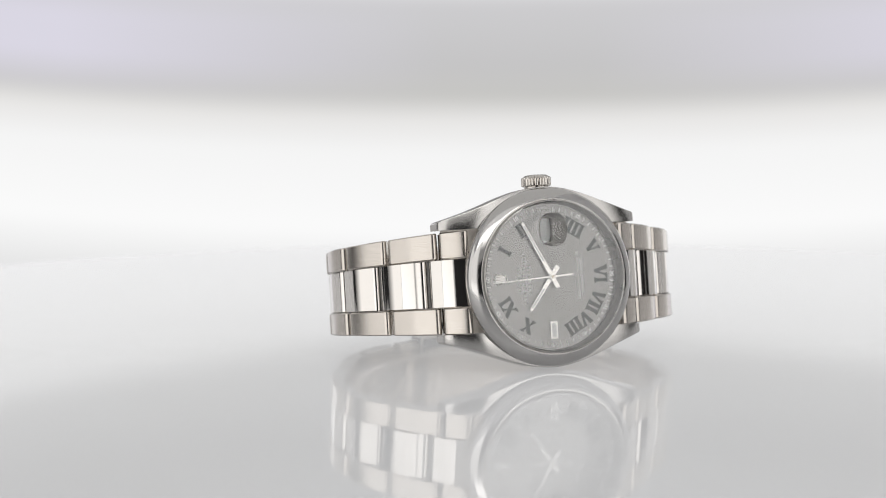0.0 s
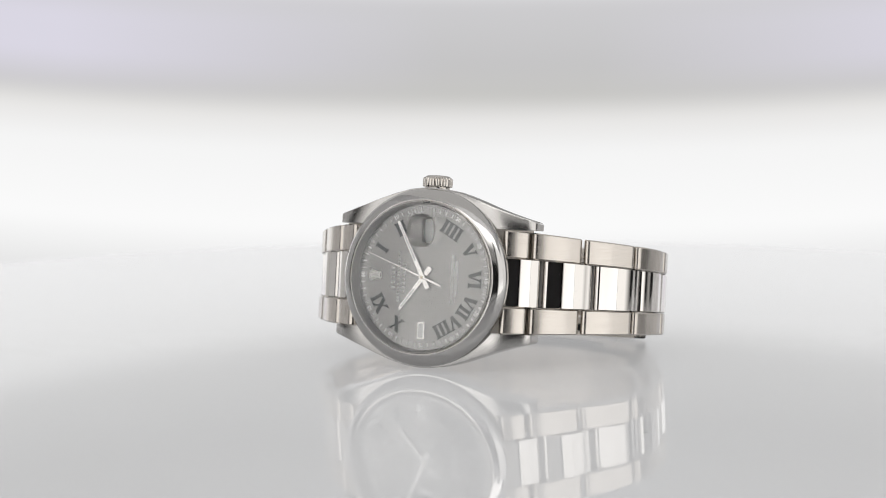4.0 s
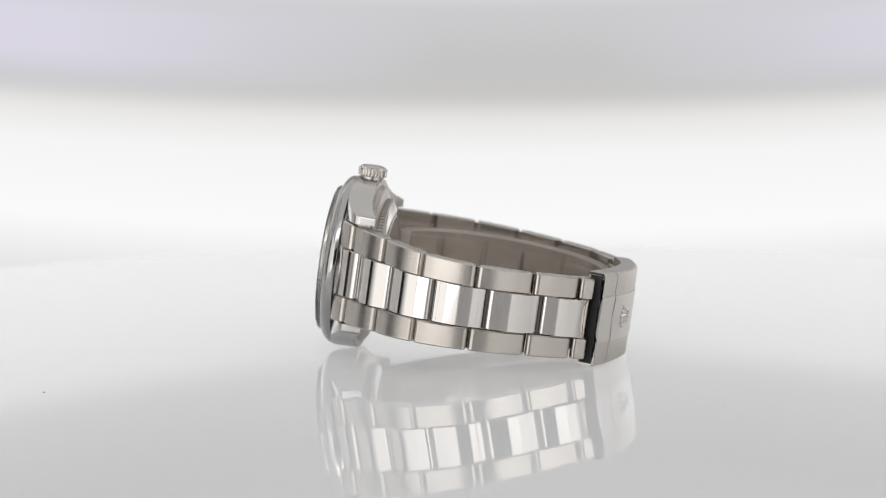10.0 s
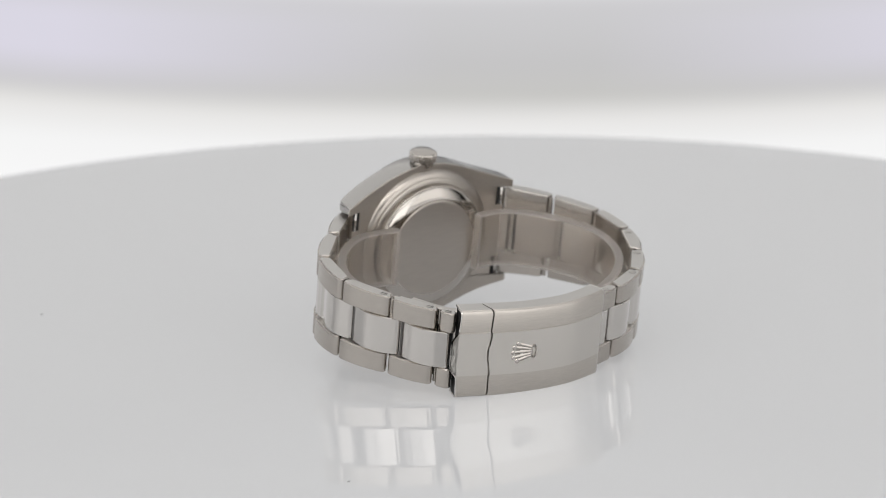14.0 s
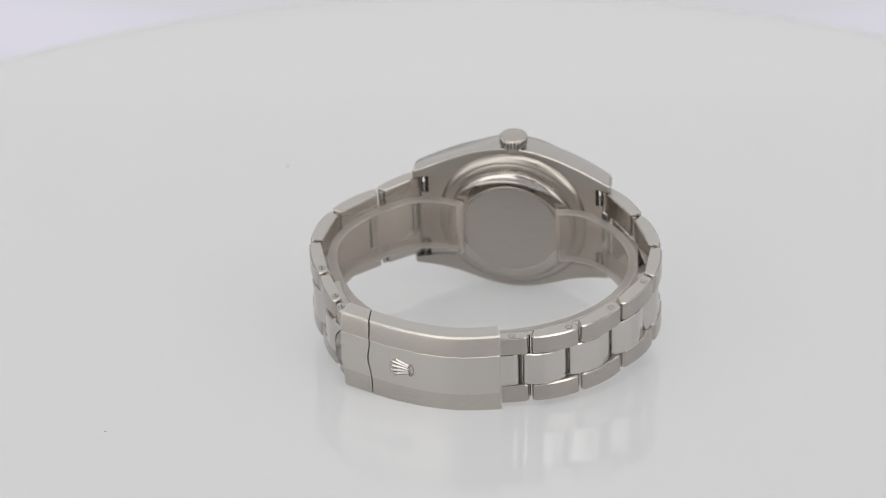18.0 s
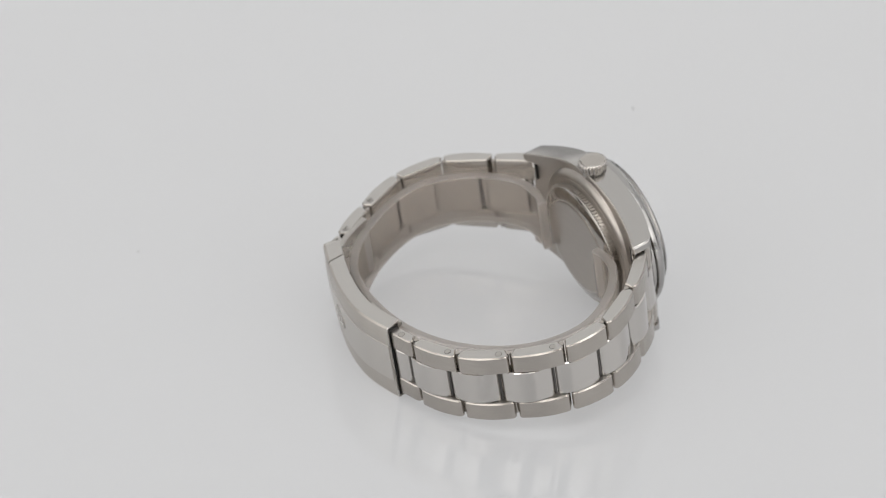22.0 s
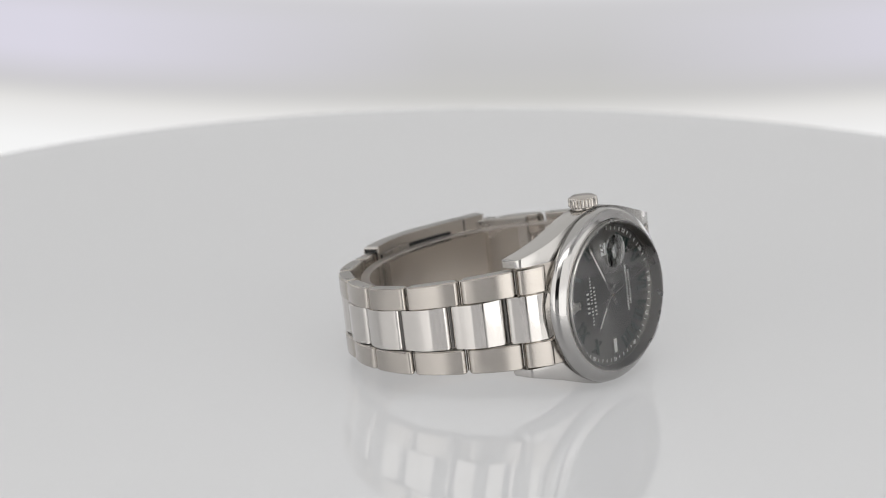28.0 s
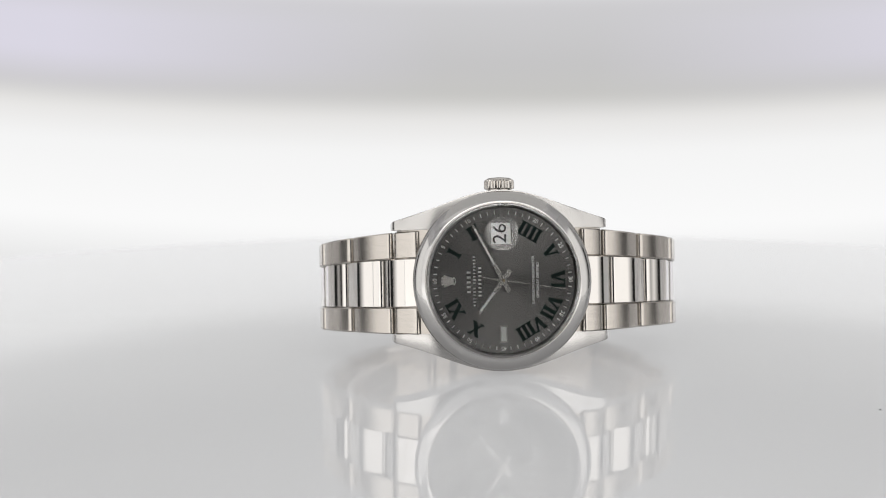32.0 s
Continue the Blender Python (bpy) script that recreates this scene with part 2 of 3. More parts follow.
def loft(bm, rings, close=False, caps=True):
    """A skin over rings of points; each ring is a closed line."""
    vs = [[bm.verts.new(p) for p in ring] for ring in rings]
    n = len(vs[0])
    for a, b in zip(vs, vs[1:] + ([vs[0]] if close else [])):
        for i in range(n):
            bm.faces.new((a[i], a[(i + 1) % n], b[(i + 1) % n], b[i]))
    if caps and not close:
        bm.faces.new(vs[0]), bm.faces.new(vs[-1])
    return bm


def D(u, v, w):
    """From the dial's own axes (to III, to XII, outwards) to the watch's (to VI, inwards, to III)."""
    return Vector((-v, -w, u))


def lathe(profile, n=96, close=True, centre=None):
    """A body of revolution about the dial's axis from (radius, height) pairs."""
    bm = bmesh.new()
    rings = [[D(r * math.sin(a), r * math.cos(a), w) for r, w in profile] for a in (2 * math.pi * i / n for i in range(n))]
    vs = [[bm.verts.new(p) for p in ring] for ring in rings]
    m = len(profile)
    for i in range(n):
        a, b = vs[i], vs[(i + 1) % n]
        for j in range(m if close else m - 1):
            k = (j + 1) % m
            bm.faces.new((a[j], a[k], b[k], b[j]))
    bmesh.ops.remove_doubles(bm, verts=bm.verts, dist=1e-5)
    return bm


def slab(bm, outline, w0, w1):
    """A flat piece on the dial with the outline (u, v) from height w0 to w1."""
    return loft(bm, [[D(u, v, w0) for u, v in outline], [D(u, v, w1) for u, v in outline]])


# ---- the watch's axes on the disc ----
MM = Matrix.Diagonal((0.001, 0.001, 0.001, 1))
SEAT = (Matrix.Translation((-0.00137, -0.03234, 0.01877)) @ Matrix.Rotation(radians(-1.5), 4, "Z") @ Matrix.Rotation(radians(-8.2), 4, "X"))
KW = SEAT @ MM

wristwatch = tagged(new("wristwatch"), "steel wristwatch with slate dial lying crown up on white disc", "wristwatch")


def wpart(name, bm, mat, parent=None, label=""):
    bm.transform(KW)
    return part(name, bm, mat, parent or wristwatch, label)


# ---- case ----
FLANK = [(0, 18.0), (4, 17.6), (7, 16.85), (10, 15.85), (13, 14.72), (16, 13.68), (18.5, 12.88), (20.2, 12.38), (21.5, 12.0)]


def flank_u(v):
    """Half width of the case, from crown to lug tips, with a slightly hollow run-out."""
    v = abs(v)
    k = max(i for i, (a, _) in enumerate(FLANK) if a <= v)
    k = min(k, len(FLANK) - 2)
    p = [FLANK[max(0, min(len(FLANK) - 1, i))] for i in (k - 1, k, k + 1, k + 2)]
    if k == 0:
        p[0] = (-p[2][0], p[2][1])
    t = (v - p[1][0]) / (p[2][0] - p[1][0])
    m1 = (p[2][1] - p[0][1]) / max(1e-6, p[2][0] - p[0][0]) * (p[2][0] - p[1][0])
    m2 = (p[3][1] - p[1][1]) / max(1e-6, p[3][0] - p[1][0]) * (p[2][0] - p[1][0])
    return (2 * t ** 3 - 3 * t * t + 1) * p[1][1] + (t ** 3 - 2 * t * t + t) * m1 + (3 * t * t - 2 * t ** 3) * p[2][1] + (t ** 3 - t * t) * m2


def lug_top(v):
    a = max(0.0, abs(v) - 9.0) / 12.5
    return -2.3 - 3.4 * a ** 2.3


def lug_bottom(v):
    a = max(0.0, abs(v) - 9.0) / 12.4
    return -7.4 - 2.7 * a ** 1.9


LUG_STATIONS = [-21.5, -21.45, -21.3, -21.05] + [-20.8 + 41.6 * i / 40 for i in range(41)] + [21.05, 21.3, 21.45, 21.5]


def mid_case_mesh():
    bm = bmesh.new()
    for side in (1, -1):
        rings = []
        for v in LUG_STATIONS:
            uo = flank_u(v)
            ui = max(10.35, math.sqrt(max(0.0, 14.6 ** 2 - v * v)))
            t, b = lug_top(v), lug_bottom(v)
            tip = max(0.0, abs(v) - 20.8) / 0.7
            ease = 1 - math.sqrt(max(0.0, 1 - tip * tip))
            t, b, uo = t - 0.9 * ease, b + 0.5 * ease, uo - 0.3 * ease
            ring = [(ui, t), (uo - 0.14, t), (uo - 0.04, t - 0.04), (uo, t - 0.14), (uo - 0.12, b + 0.25), (uo - 0.3, b), (ui, b)]
            rings.append([D(side * u, v, w) for u, w in ring])
        loft(bm, rings)
    # ring under the bezel
    n = 96
    prof = [(14.5, -2.2), (17.0, -2.2), (17.2, -2.5), (17.0, -5.2), (16.7, -7.2), (16.3, -8.0), (15.7, -8.5), (14.9, -8.7), (14.5, -8.7)]
    vs = [[bm.verts.new(D(r * math.sin(2 * math.pi * i / n), r * math.cos(2 * math.pi * i / n), w)) for r, w in prof] for i in range(n)]
    for i in range(n):
        for j in range(len(prof)):
            k = (j + 1) % len(prof)
            bm.faces.new((vs[i][j], vs[i][k], vs[(i + 1) % n][k], vs[(i + 1) % n][j]))
    return bm


mid_case = wpart("mid_case", mid_case_mesh(), case_steel, label="polished steel case middle with four lugs")
mid_case.data.materials.append(back_steel)
mid_case.data.materials.append(lug_steel)
_in = (KW.to_3x3() @ Vector((0, 1, 0))).normalized()
for _p in mid_case.data.polygons:
    _p.material_index = 1 if _p.normal.dot(_in) > 0.22 else (2 if _p.normal.dot(_in) < -0.6 else 0)


def end_plate_mesh(side):
    """The solid body of an end link between the lugs."""
    bm = bmesh.new()
    outline = [(13.2, 2.4), (16.2, 3.4), (19.6, 5.6), (20.4, 7.4), (19.8, 8.7), (17.0, 8.3), (13.2, 7.6)]
    return loft(bm, [[Vector((side * x, y, z)) for x, y in outline] for z in (-10.3, 10.3)])


for _s in (1, -1):
    _plate = wpart("end_plate", end_plate_mesh(_s), back_steel, label="solid brushed body of the end link")
    for _z in (-8.2, 8.2):
        # dark block painted as the shade of a slot; the plate is uncut
        _bm = bmesh.new()
        loft(_bm, [[Vector((_s * (19.0 + 0.75 * i), 7.7 + 1.2 * j, _z + 2.0 * k)) for i, k in ((-1, -1), (1, -1), (1, 1), (-1, 1))] for j in (0, 1)])
        wpart("slot_shade", _bm, gap_shade, _plate, "dark block for the shade of the spring bar slot")
        _bm = bmesh.new()
        loft(_bm, [[Vector((_s * 19.2 + 0.34 * math.cos(a), 8.8 + 0.34 * math.sin(a), _z + k)) for a in (math.pi * i / 5 for i in range(10))] for k in (-2.0, 2.0)])
        wpart("spring_bar", _bm, polished_steel, _plate)
bezel = wpart("bezel", lathe([(15.1, -2.3), (17.4, -2.3), (17.66, -2.15), (17.74, -1.7), (17.69, -1.35), (17.59, -1.05), (17.44, -0.79), (17.21, -0.51), (16.95, -0.27), (16.63, -0.03),
                              (16.2, 0.23), (15.76, 0.46), (15.52, 0.57), (15.38, 0.58), (15.3, 0.5), (15.1, 0.4)], 160), bezel_steel, mid_case, "smooth domed polished steel bezel")
wpart("bezel_seam", lathe([(15.0, -2.42), (17.25, -2.42), (17.25, -2.2), (15.0, -2.2)], 96), gap_shade, mid_case)
LENS = (9.25, 2.9, 3.25, 0.75)   # middle towards III, half sizes, squareness


def crystal_mesh():
    """Flat crystal with a chamfered edge and an opening where the lens is let in."""
    bm = lathe([(0.0, 1.62)] + [(0.25 * k, 1.62) for k in range(1, 59)] + [(14.7, 1.62), (15.05, 1.5), (15.22, 1.2), (15.22, 0.5)], 192, close=False)
    uc, a, b, e = LENS
    gone = []
    for f in bm.faces:
        c = f.calc_center_median()
        u, v = abs(c.z - uc) / b, abs(c.x) / a
        if u ** (2 / e) + v ** (2 / e) < 1.0:
            gone.append(f)
    bmesh.ops.delete(bm, geom=gone, context="FACES")
    return bm


crystal = wpart("crystal", crystal_mesh(), crystal_clear, mid_case, "clear flat crystal with a polished chamfered edge")
if crystal.data.polygons[0].normal.y > 0:
    crystal.data.flip_normals()
crystal.visible_shadow = False
wpart("gasket", lathe([(15.2, 0.5), (15.42, 0.5), (15.42, 0.66), (15.2, 0.72)], 96), satin_steel, mid_case)
wpart("inner_ring", lathe([(15.3, 0.75), (15.15, 0.75), (14.45, -0.95), (15.3, -0.95)], 96), satin_steel, mid_case, "engraved steel ring between crystal and dial")


def date_lens_mesh():
    """A spherical cap cut to a rounded, slightly square outline."""
    bm = bmesh.new()
    rings, n = [], 48
    (uc, a, b, e), big = LENS, 6.7
    far = max((b * abs(math.cos(t)) ** e) ** 2 + (a * abs(math.sin(t)) ** e) ** 2 for t in (2 * math.pi * i / n for i in range(n)))
    low = math.sqrt(big * big - far)

    def point(f, t, h=None):
        c, s = math.cos(t), math.sin(t)
        x, y = f * b * math.copysign(abs(c) ** e, c), f * a * math.copysign(abs(s) ** e, s)
        return D(uc + x, y, 1.66 + (math.sqrt(big * big - x * x - y * y) - low + 0.15 if h is None else h))

    angles = [2 * math.pi * i / n for i in range(n)]
    rings.append([point(1.0, t, 0.0) for t in angles])
    for k in range(20):
        rings.append([point(1.0 - k / 20.1, t) for t in angles])
    return loft(bm, rings)


wpart("crystal_edge", lathe([(15.0, 0.9), (15.19, 0.9), (15.19, 1.2), (15.02, 1.46), (14.95, 1.46)], 96), satin_steel, mid_case, "pale ground edge of the crystal")
date_lens = wpart("date_lens", date_lens_mesh(), lens_glass, mid_case, "small bulging magnifier over the date")
date_lens.visible_shadow = False


def crown_mesh():
    bm = bmesh.new()
    n, w0 = 144, -5.1
    prof = [(17.0, 2.5, 0), (18.1, 2.5, 0), (18.2, 2.85, 0), (18.35, 3.0, 1), (19.7, 3.02, 1), (19.95, 2.85, 1), (20.1, 2.6, 0), (20.4, 2.1, 0), (20.52, 0.8, 0)]
    rings = []
    for u, r, flute in prof:
        ring = []
        for i in range(n):
            a = 2 * math.pi * i / n
            rr = r - (0.24 * max(0.0, math.cos(a * 24)) ** 2 if flute else 0)
            ring.append(D(u, rr * math.cos(a), w0 + rr * math.sin(a)))
        rings.append(ring)
    return loft(bm, rings)


crown = wpart("crown", crown_mesh(), crown_steel, mid_case, "fluted steel winding crown")


def coin_edge_mesh(teeth=112):
    """The toothed ring by which the case back is screwed in."""
    rings = []
    for k, w in ((1.0, -8.9), (1.0, -9.95), (0.55, -10.12), (0.0, -10.16)):
        ring = []
        for i in range(teeth):
            for q, r in ((0.0, 13.92), (0.5, 13.92), (0.56, 13.58), (0.94, 13.58)):
                a = 2 * math.pi * (i + q) / teeth
                rr = 13.3 + (r - 13.3) * k
                ring.append(D(rr * math.sin(a), rr * math.cos(a), w))
        rings.append(ring)
    return loft(bmesh.new(), rings, caps=False)


case_back = wpart("case_back", lathe([(13.4, -8.3), (13.4, -10.05), (13.34, -10.2), (13.2, -10.32), (12.6, -10.56), (11.8, -10.83), (10.95, -11.05), (10.7, -11.08), (10.7, -8.3)], 144),
                  back_polish, mid_case, "screwed steel case back with polished sloping ring")
wpart("back_flange", lathe([(13.5, -8.3), (14.9, -8.3), (14.9, -8.75), (14.5, -8.95), (13.5, -8.98)], 96), back_steel, mid_case)
wpart("coin_edge", coin_edge_mesh(), back_steel, mid_case, "fine toothed steel ring of the case back")
wpart("back_disc", lathe([(0.01, -11.33), (10.3, -11.33), (10.4, -11.33), (10.72, -11.2), (10.72, -11.0), (0.01, -11.0)], 96), back_steel, mid_case, "brushed flat middle of the case back")

# ---- dial ----
WINDOW = (9.3, 1.3, 1.18)   # middle towards III, half sizes


def dial_mesh():
    """The dial plate with the square opening for the date."""
    uc, a, b = WINDOW
    corner = math.atan2(b, a)
    angles = sorted([2 * math.pi * i / 120 for i in range(120)] + [corner, math.pi - corner, math.pi + corner, 2 * math.pi - corner])

    def outer(t, w):
        k = uc * math.cos(t)
        r = -k + math.sqrt(k * k + 14.5 ** 2 - uc * uc)
        return D(uc + r * math.cos(t), r * math.sin(t), w)

    def hole(t, w):
        r = min(a / max(1e-9, abs(math.cos(t))), b / max(1e-9, abs(math.sin(t))))
        return D(uc + r * math.cos(t), r * math.sin(t), w)

    return loft(bmesh.new(), [[f(t, w) for t in angles] for f, w in ((outer, -1.4), (outer, -1.0), (hole, -1.0), (hole, -1.4))], close=True)


dial = wpart("dial", dial_mesh(), dial_grey, label="slate grey sunray dial")
_m = dial_grey
_dn = _m.node_tree.nodes
_geo, _sub, _sepn, _atan = _dn.new("ShaderNodeTexCoord"), _dn.new("ShaderNodeVectorMath"), _dn.new("ShaderNodeSeparateXYZ"), _dn.new("ShaderNodeMath")
_mul, _ray = _dn.new("ShaderNodeMath"), _dn.new("ShaderNodeTexNoise")
_sub.operation, _atan.operation, _mul.operation = "SUBTRACT", "ARCTAN2", "MULTIPLY"
_sub.inputs[1].default_value = SEAT.translation
link(_m, _geo, "Object", _sub, 0)
link(_m, _sub, "Vector", _sepn, "Vector")
link(_m, _sepn, "X", _atan, 0)
link(_m, _sepn, "Z", _atan, 1)
link(_m, _atan, "Value", _mul, 0)
_mul.inputs[1].default_value = 1.0
_ray.noise_dimensions = "1D"
_ray.inputs["Scale"].default_value, _ray.inputs["Detail"].default_value = 60.0, 2.0
link(_m, _mul, "Value", _ray, "W")
tint(_m, _ray, (0.209, 0.204, 0.196), (0.215, 0.210, 0.202))
vary(_m, _ray, "Roughness", 0.255, 0.262)
_tan = _dn.new("ShaderNodeTangent")
_tan.direction_type, _tan.axis = "RADIAL", "Y"
link(_m, _tan, "Tangent", _dn["Principled BSDF"], "Tangent")


def turned(points, angle):
    """Turns (u, v) points clockwise by an angle in degrees."""
    c, s = math.cos(radians(angle)), math.sin(radians(angle))
    return [(u * c + v * s, -u * s + v * c) for u, v in points]


def bar(bm, p, q, width, w0, w1, angle, shift):
    """A straight stroke from p to q, put out along XII by shift and turned by the hour's angle."""
    (a, b), (c, d) = p, q
    l = math.hypot(c - a, d - b)
    nx, ny = -(d - b) / l * width / 2, (c - a) / l * width / 2
    pts = [(a + nx, b + ny + shift), (c + nx, d + ny + shift), (c - nx, d - ny + shift), (a - nx, b - ny + shift)]
    slab(bm, turned(pts, angle), w0, w1)


STROKE = {"I": 1.18, "V": 2.35, "X": 2.45}


def numeral_mesh(text, angle):
    """A serif numeral whose foot is to the middle."""
    bm = bmesh.new()
    h, w0, w1 = 1.28, -0.99, -0.86
    total = sum(STROKE[c] for c in text)
    x = -total / 2
    k = 0
    for c in text:
        s = STROKE[c]
        m = x + s / 2
        lift = 0.004 * k
        if c == "I":
            bar(bm, (m, -h), (m, h), 0.68, w0, w1, angle, 11.0)
            for y in (-h, h):
                bar(bm, (m - 0.57, y), (m + 0.57, y), 0.24, w0, w1 + 0.01 + lift, angle, 11.0)
        if c == "V":
            bar(bm, (m - 0.8, h), (m, -h), 0.7, w0, w1 + lift, angle, 11.0)
            bar(bm, (m + 0.8, h), (m, -h), 0.34, w0, w1 + 0.02 + lift, angle, 11.0)
            for y in (-0.8, 0.8):
                bar(bm, (m + y - 0.45, h), (m + y + 0.45, h), 0.24, w0, w1 + 0.03 + lift, angle, 11.0)
        if c == "X":
            bar(bm, (m - 0.82, h), (m + 0.82, -h), 0.74, w0, w1 + lift, angle, 11.0)
            bar(bm, (m + 0.82, h), (m - 0.82, -h), 0.36, w0, w1 + 0.02 + lift, angle, 11.0)
            for y in (-h, h):
                for e in (-0.82, 0.82):
                    bar(bm, (m + e - 0.45, y), (m + e + 0.45, y), 0.24, w0, w1 + 0.03 + lift, angle, 11.0)
        x += s
        k += 1
    return bm


for _h, _t in ((1, "I"), (2, "II"), (4, "IIII"), (5, "V"), (6, "VI"), (7, "VII"), (8, "VIII"), (10, "X"), (11, "XI")):
    wpart("roman_numeral", numeral_mesh(_t, 30 * _h), numeral_ink, dial, "dark green roman numeral")

# minute strokes, joined
_bm = bmesh.new()
for _i in range(60):
    if _i % 5:
        bar(_bm, (0, -0.36), (0, 0.36), 0.17, -0.995, -0.965, 6 * _i, 13.45)
tagged(wpart("minute_track", _bm, print_white, dial, "fine white minute strokes"), kind="stuff")


def text_mesh(text, size, m, w, bold=0.0):
    """Flat lettering: the built-in letters, centred, laid by the matrix m of the dial's plane."""
    cu = bpy.data.curves.new("letters", "FONT")
    cu.body, cu.size, cu.align_x, cu.align_y, cu.resolution_u = text, size, "CENTER", "CENTER", 3
    cu.offset = bold
    ob = bpy.data.objects.new("letters", cu)
    scene.collection.objects.link(ob)
    bpy.context.view_layer.update()
    me = bpy.data.meshes.new_from_object(ob.evaluated_get(bpy.context.evaluated_depsgraph_get()))
    bpy.data.objects.remove(ob)
    bm = bmesh.new()
    bm.from_mesh(me)
    bpy.data.meshes.remove(me)
    for v in bm.verts:
        p = m @ Vector((v.co.x, v.co.y, 0))
        v.co = D(p.x, p.y, w)
    return bm


for _i in range(1, 13):
    _a = radians(-30 * _i)
    _flip = math.pi if 4 <= _i <= 8 else 0.0
    if _i == 3:
        continue
    _mx = Matrix.Rotation(_a, 4, "Z") @ Matrix.Translation((0, 13.45, 0))
    wpart("minute_figure", text_mesh(str(5 * _i), 1.15, _mx, -0.97, 0.022), print_white, dial)
wpart("dial_line", text_mesh("SUPERLATIVE CHRONOMETER", 0.70, Matrix.Translation((0, -6.1, 0)), -0.97, 0.018), print_white, dial, "two small white lines of lettering")
wpart("dial_line", text_mesh("OFFICIALLY CERTIFIED", 0.70, Matrix.Translation((0, -6.95, 0)), -0.97, 0.018), print_white, dial)


def name_bar(count, u0, u1, v, height):
    """A line of small plain upright bars in place of a name."""
    bm = bmesh.new()
    step = (u1 - u0) / count
    for i in range(count):
        x = u0 + step * i
        slab(bm, [(x, v - height / 2), (x + step * 0.42, v - height / 2), (x + step * 0.42, v + height / 2), (x, v + height / 2)], -0.99, -0.972)
    return bm


for _c, _u0, _u1, _v, _hh in ((5, -2.4, 2.4, 6.75, 0.75), (6, -5.0, -1.0, 5.62, 0.5), (9, -0.6, 5.2, 5.62, 0.5), (8, -3.1, 3.1, 4.55, 0.6)):
    wpart("name_bar", name_bar(_c, _u0, _u1, _v, _hh), print_grey, dial, "line of plain pale printed bars")


def fan_mesh(scale, place):
    """A small fan of five ridged rays with round tips on an oval foot; place(x, y, h) puts it on its surface."""
    bm = bmesh.new()

    def raised(outline, cx, cy, steps):
        loft(bm, [[place((cx + (x - cx) * k) * scale, (cy + (y - cy) * k) * scale, h) for x, y in outline] for k, h in steps])

    for k in range(5):
        a = radians(-36 + 18 * k)
        top = 1.65 if k in (0, 4) else 1.9
        x0, y0, x1, y1 = 0.62 * math.sin(a), -0.34, top * math.sin(a) * 0.82, top * math.cos(a) * 0.72
        l = math.hypot(x1 - x0, y1 - y0)
        nx, ny = (y1 - y0) / l * 0.15, -(x1 - x0) / l * 0.15
        low, high = ([(x0 - nx * e, y0 - ny * e), (x1 - nx * e, y1 - ny * e), (x1 + nx * e, y1 + ny * e), (x0 + nx * e, y0 + ny * e)] for e in (1.0, 0.25))
        loft(bm, [[place(x * scale, y * scale, h) for x, y in low] for h in (-0.05, 0.05)] + [[place(x * scale, y * scale, 0.19) for x, y in high]])
        ball = [(x1 + 0.2 * math.cos(t), y1 + 0.2 * math.sin(t)) for t in (math.pi * i / 5 for i in range(10))]
        raised(ball, x1, y1, ((1.0, -0.05), (1.0, 0.1), (0.75, 0.2), (0.3, 0.24)))
    # low plate that joins the rays
    plate = [(-0.5, -0.45), (-0.78, 0.95), (-0.4, 1.15), (0.0, 1.25), (0.4, 1.15), (0.78, 0.95), (0.5, -0.45)]
    loft(bm, [[place(x * scale, y * scale, h) for x, y in plate] for h in (-0.05, 0.05)])
    # oval foot, a raised rim round a hollow
    for a0 in range(16):
        t0, t1 = math.pi * a0 / 8, math.pi * (a0 + 1) / 8
        quad = [(0.66 * k * math.cos(t), -0.5 + 0.28 * k * math.sin(t)) for k, t in ((1.0, t0), (1.0, t1), (0.62, t1), (0.62, t0))]
        cx, cy = sum(p[0] for p in quad) / 4, sum(p[1] for p in quad) / 4
        loft(bm, [[place(x * scale, y * scale, h) for x, y in quad] for h in (-0.05, 0.12)]
             + [[place((x * 0.9 + cx * 0.1) * scale, (y * 0.6 + cy * 0.4) * scale, 0.2) for x, y in quad]])
    return bm


wpart("fan_emblem", fan_mesh(1.25, lambda x, y, h: D(x, y + 10.3, -0.99 + h)), silver, dial, "raised silver fan-shaped emblem")

# baton at IX
_bm = bmesh.new()
slab(_bm, [(-12.3, -0.78), (-8.9, -0.78), (-8.9, 0.78), (-12.3, 0.78)], -0.99, -0.62)
baton = wpart("baton_marker", _bm, hand_steel, dial, "silver baton with pale luminous stripe")
_bm = bmesh.new()
slab(_bm, [(-12.0, -0.5), (-9.2, -0.5), (-9.2, 0.5), (-12.0, 0.5)], -0.7, -0.60)
wpart("baton_lume", _bm, lume, dial)

# date
_bm = bmesh.new()
slab(_bm, [(7.5, -1.6), (11.1, -1.6), (11.1, 1.6), (7.5, 1.6)], -1.7, -1.56)
wpart("date_disc", _bm, date_white, dial, "white date disc below the dial")
wpart("date_figure", text_mesh("26", 2.1, Matrix.Translation((9.3, 0, 0)) @ Matrix.Diagonal((1.08, 1.0, 1.0, 1.0)), -1.54, 0.005), ink_black, dial, "black date figure 26")


# hour, minute and seconds pointers
def hand_mesh(length, tail, w_foot, w_tip, w0, w1):
    bm = bmesh.new()
    slab(bm, [(-w_foot / 2, -tail), (w_foot / 2, -tail), (w_tip / 2, length - 0.5), (w_tip * 0.3, length), (-w_tip * 0.3, length), (-w_tip / 2, length - 0.5)], w0, w1)
    return bm


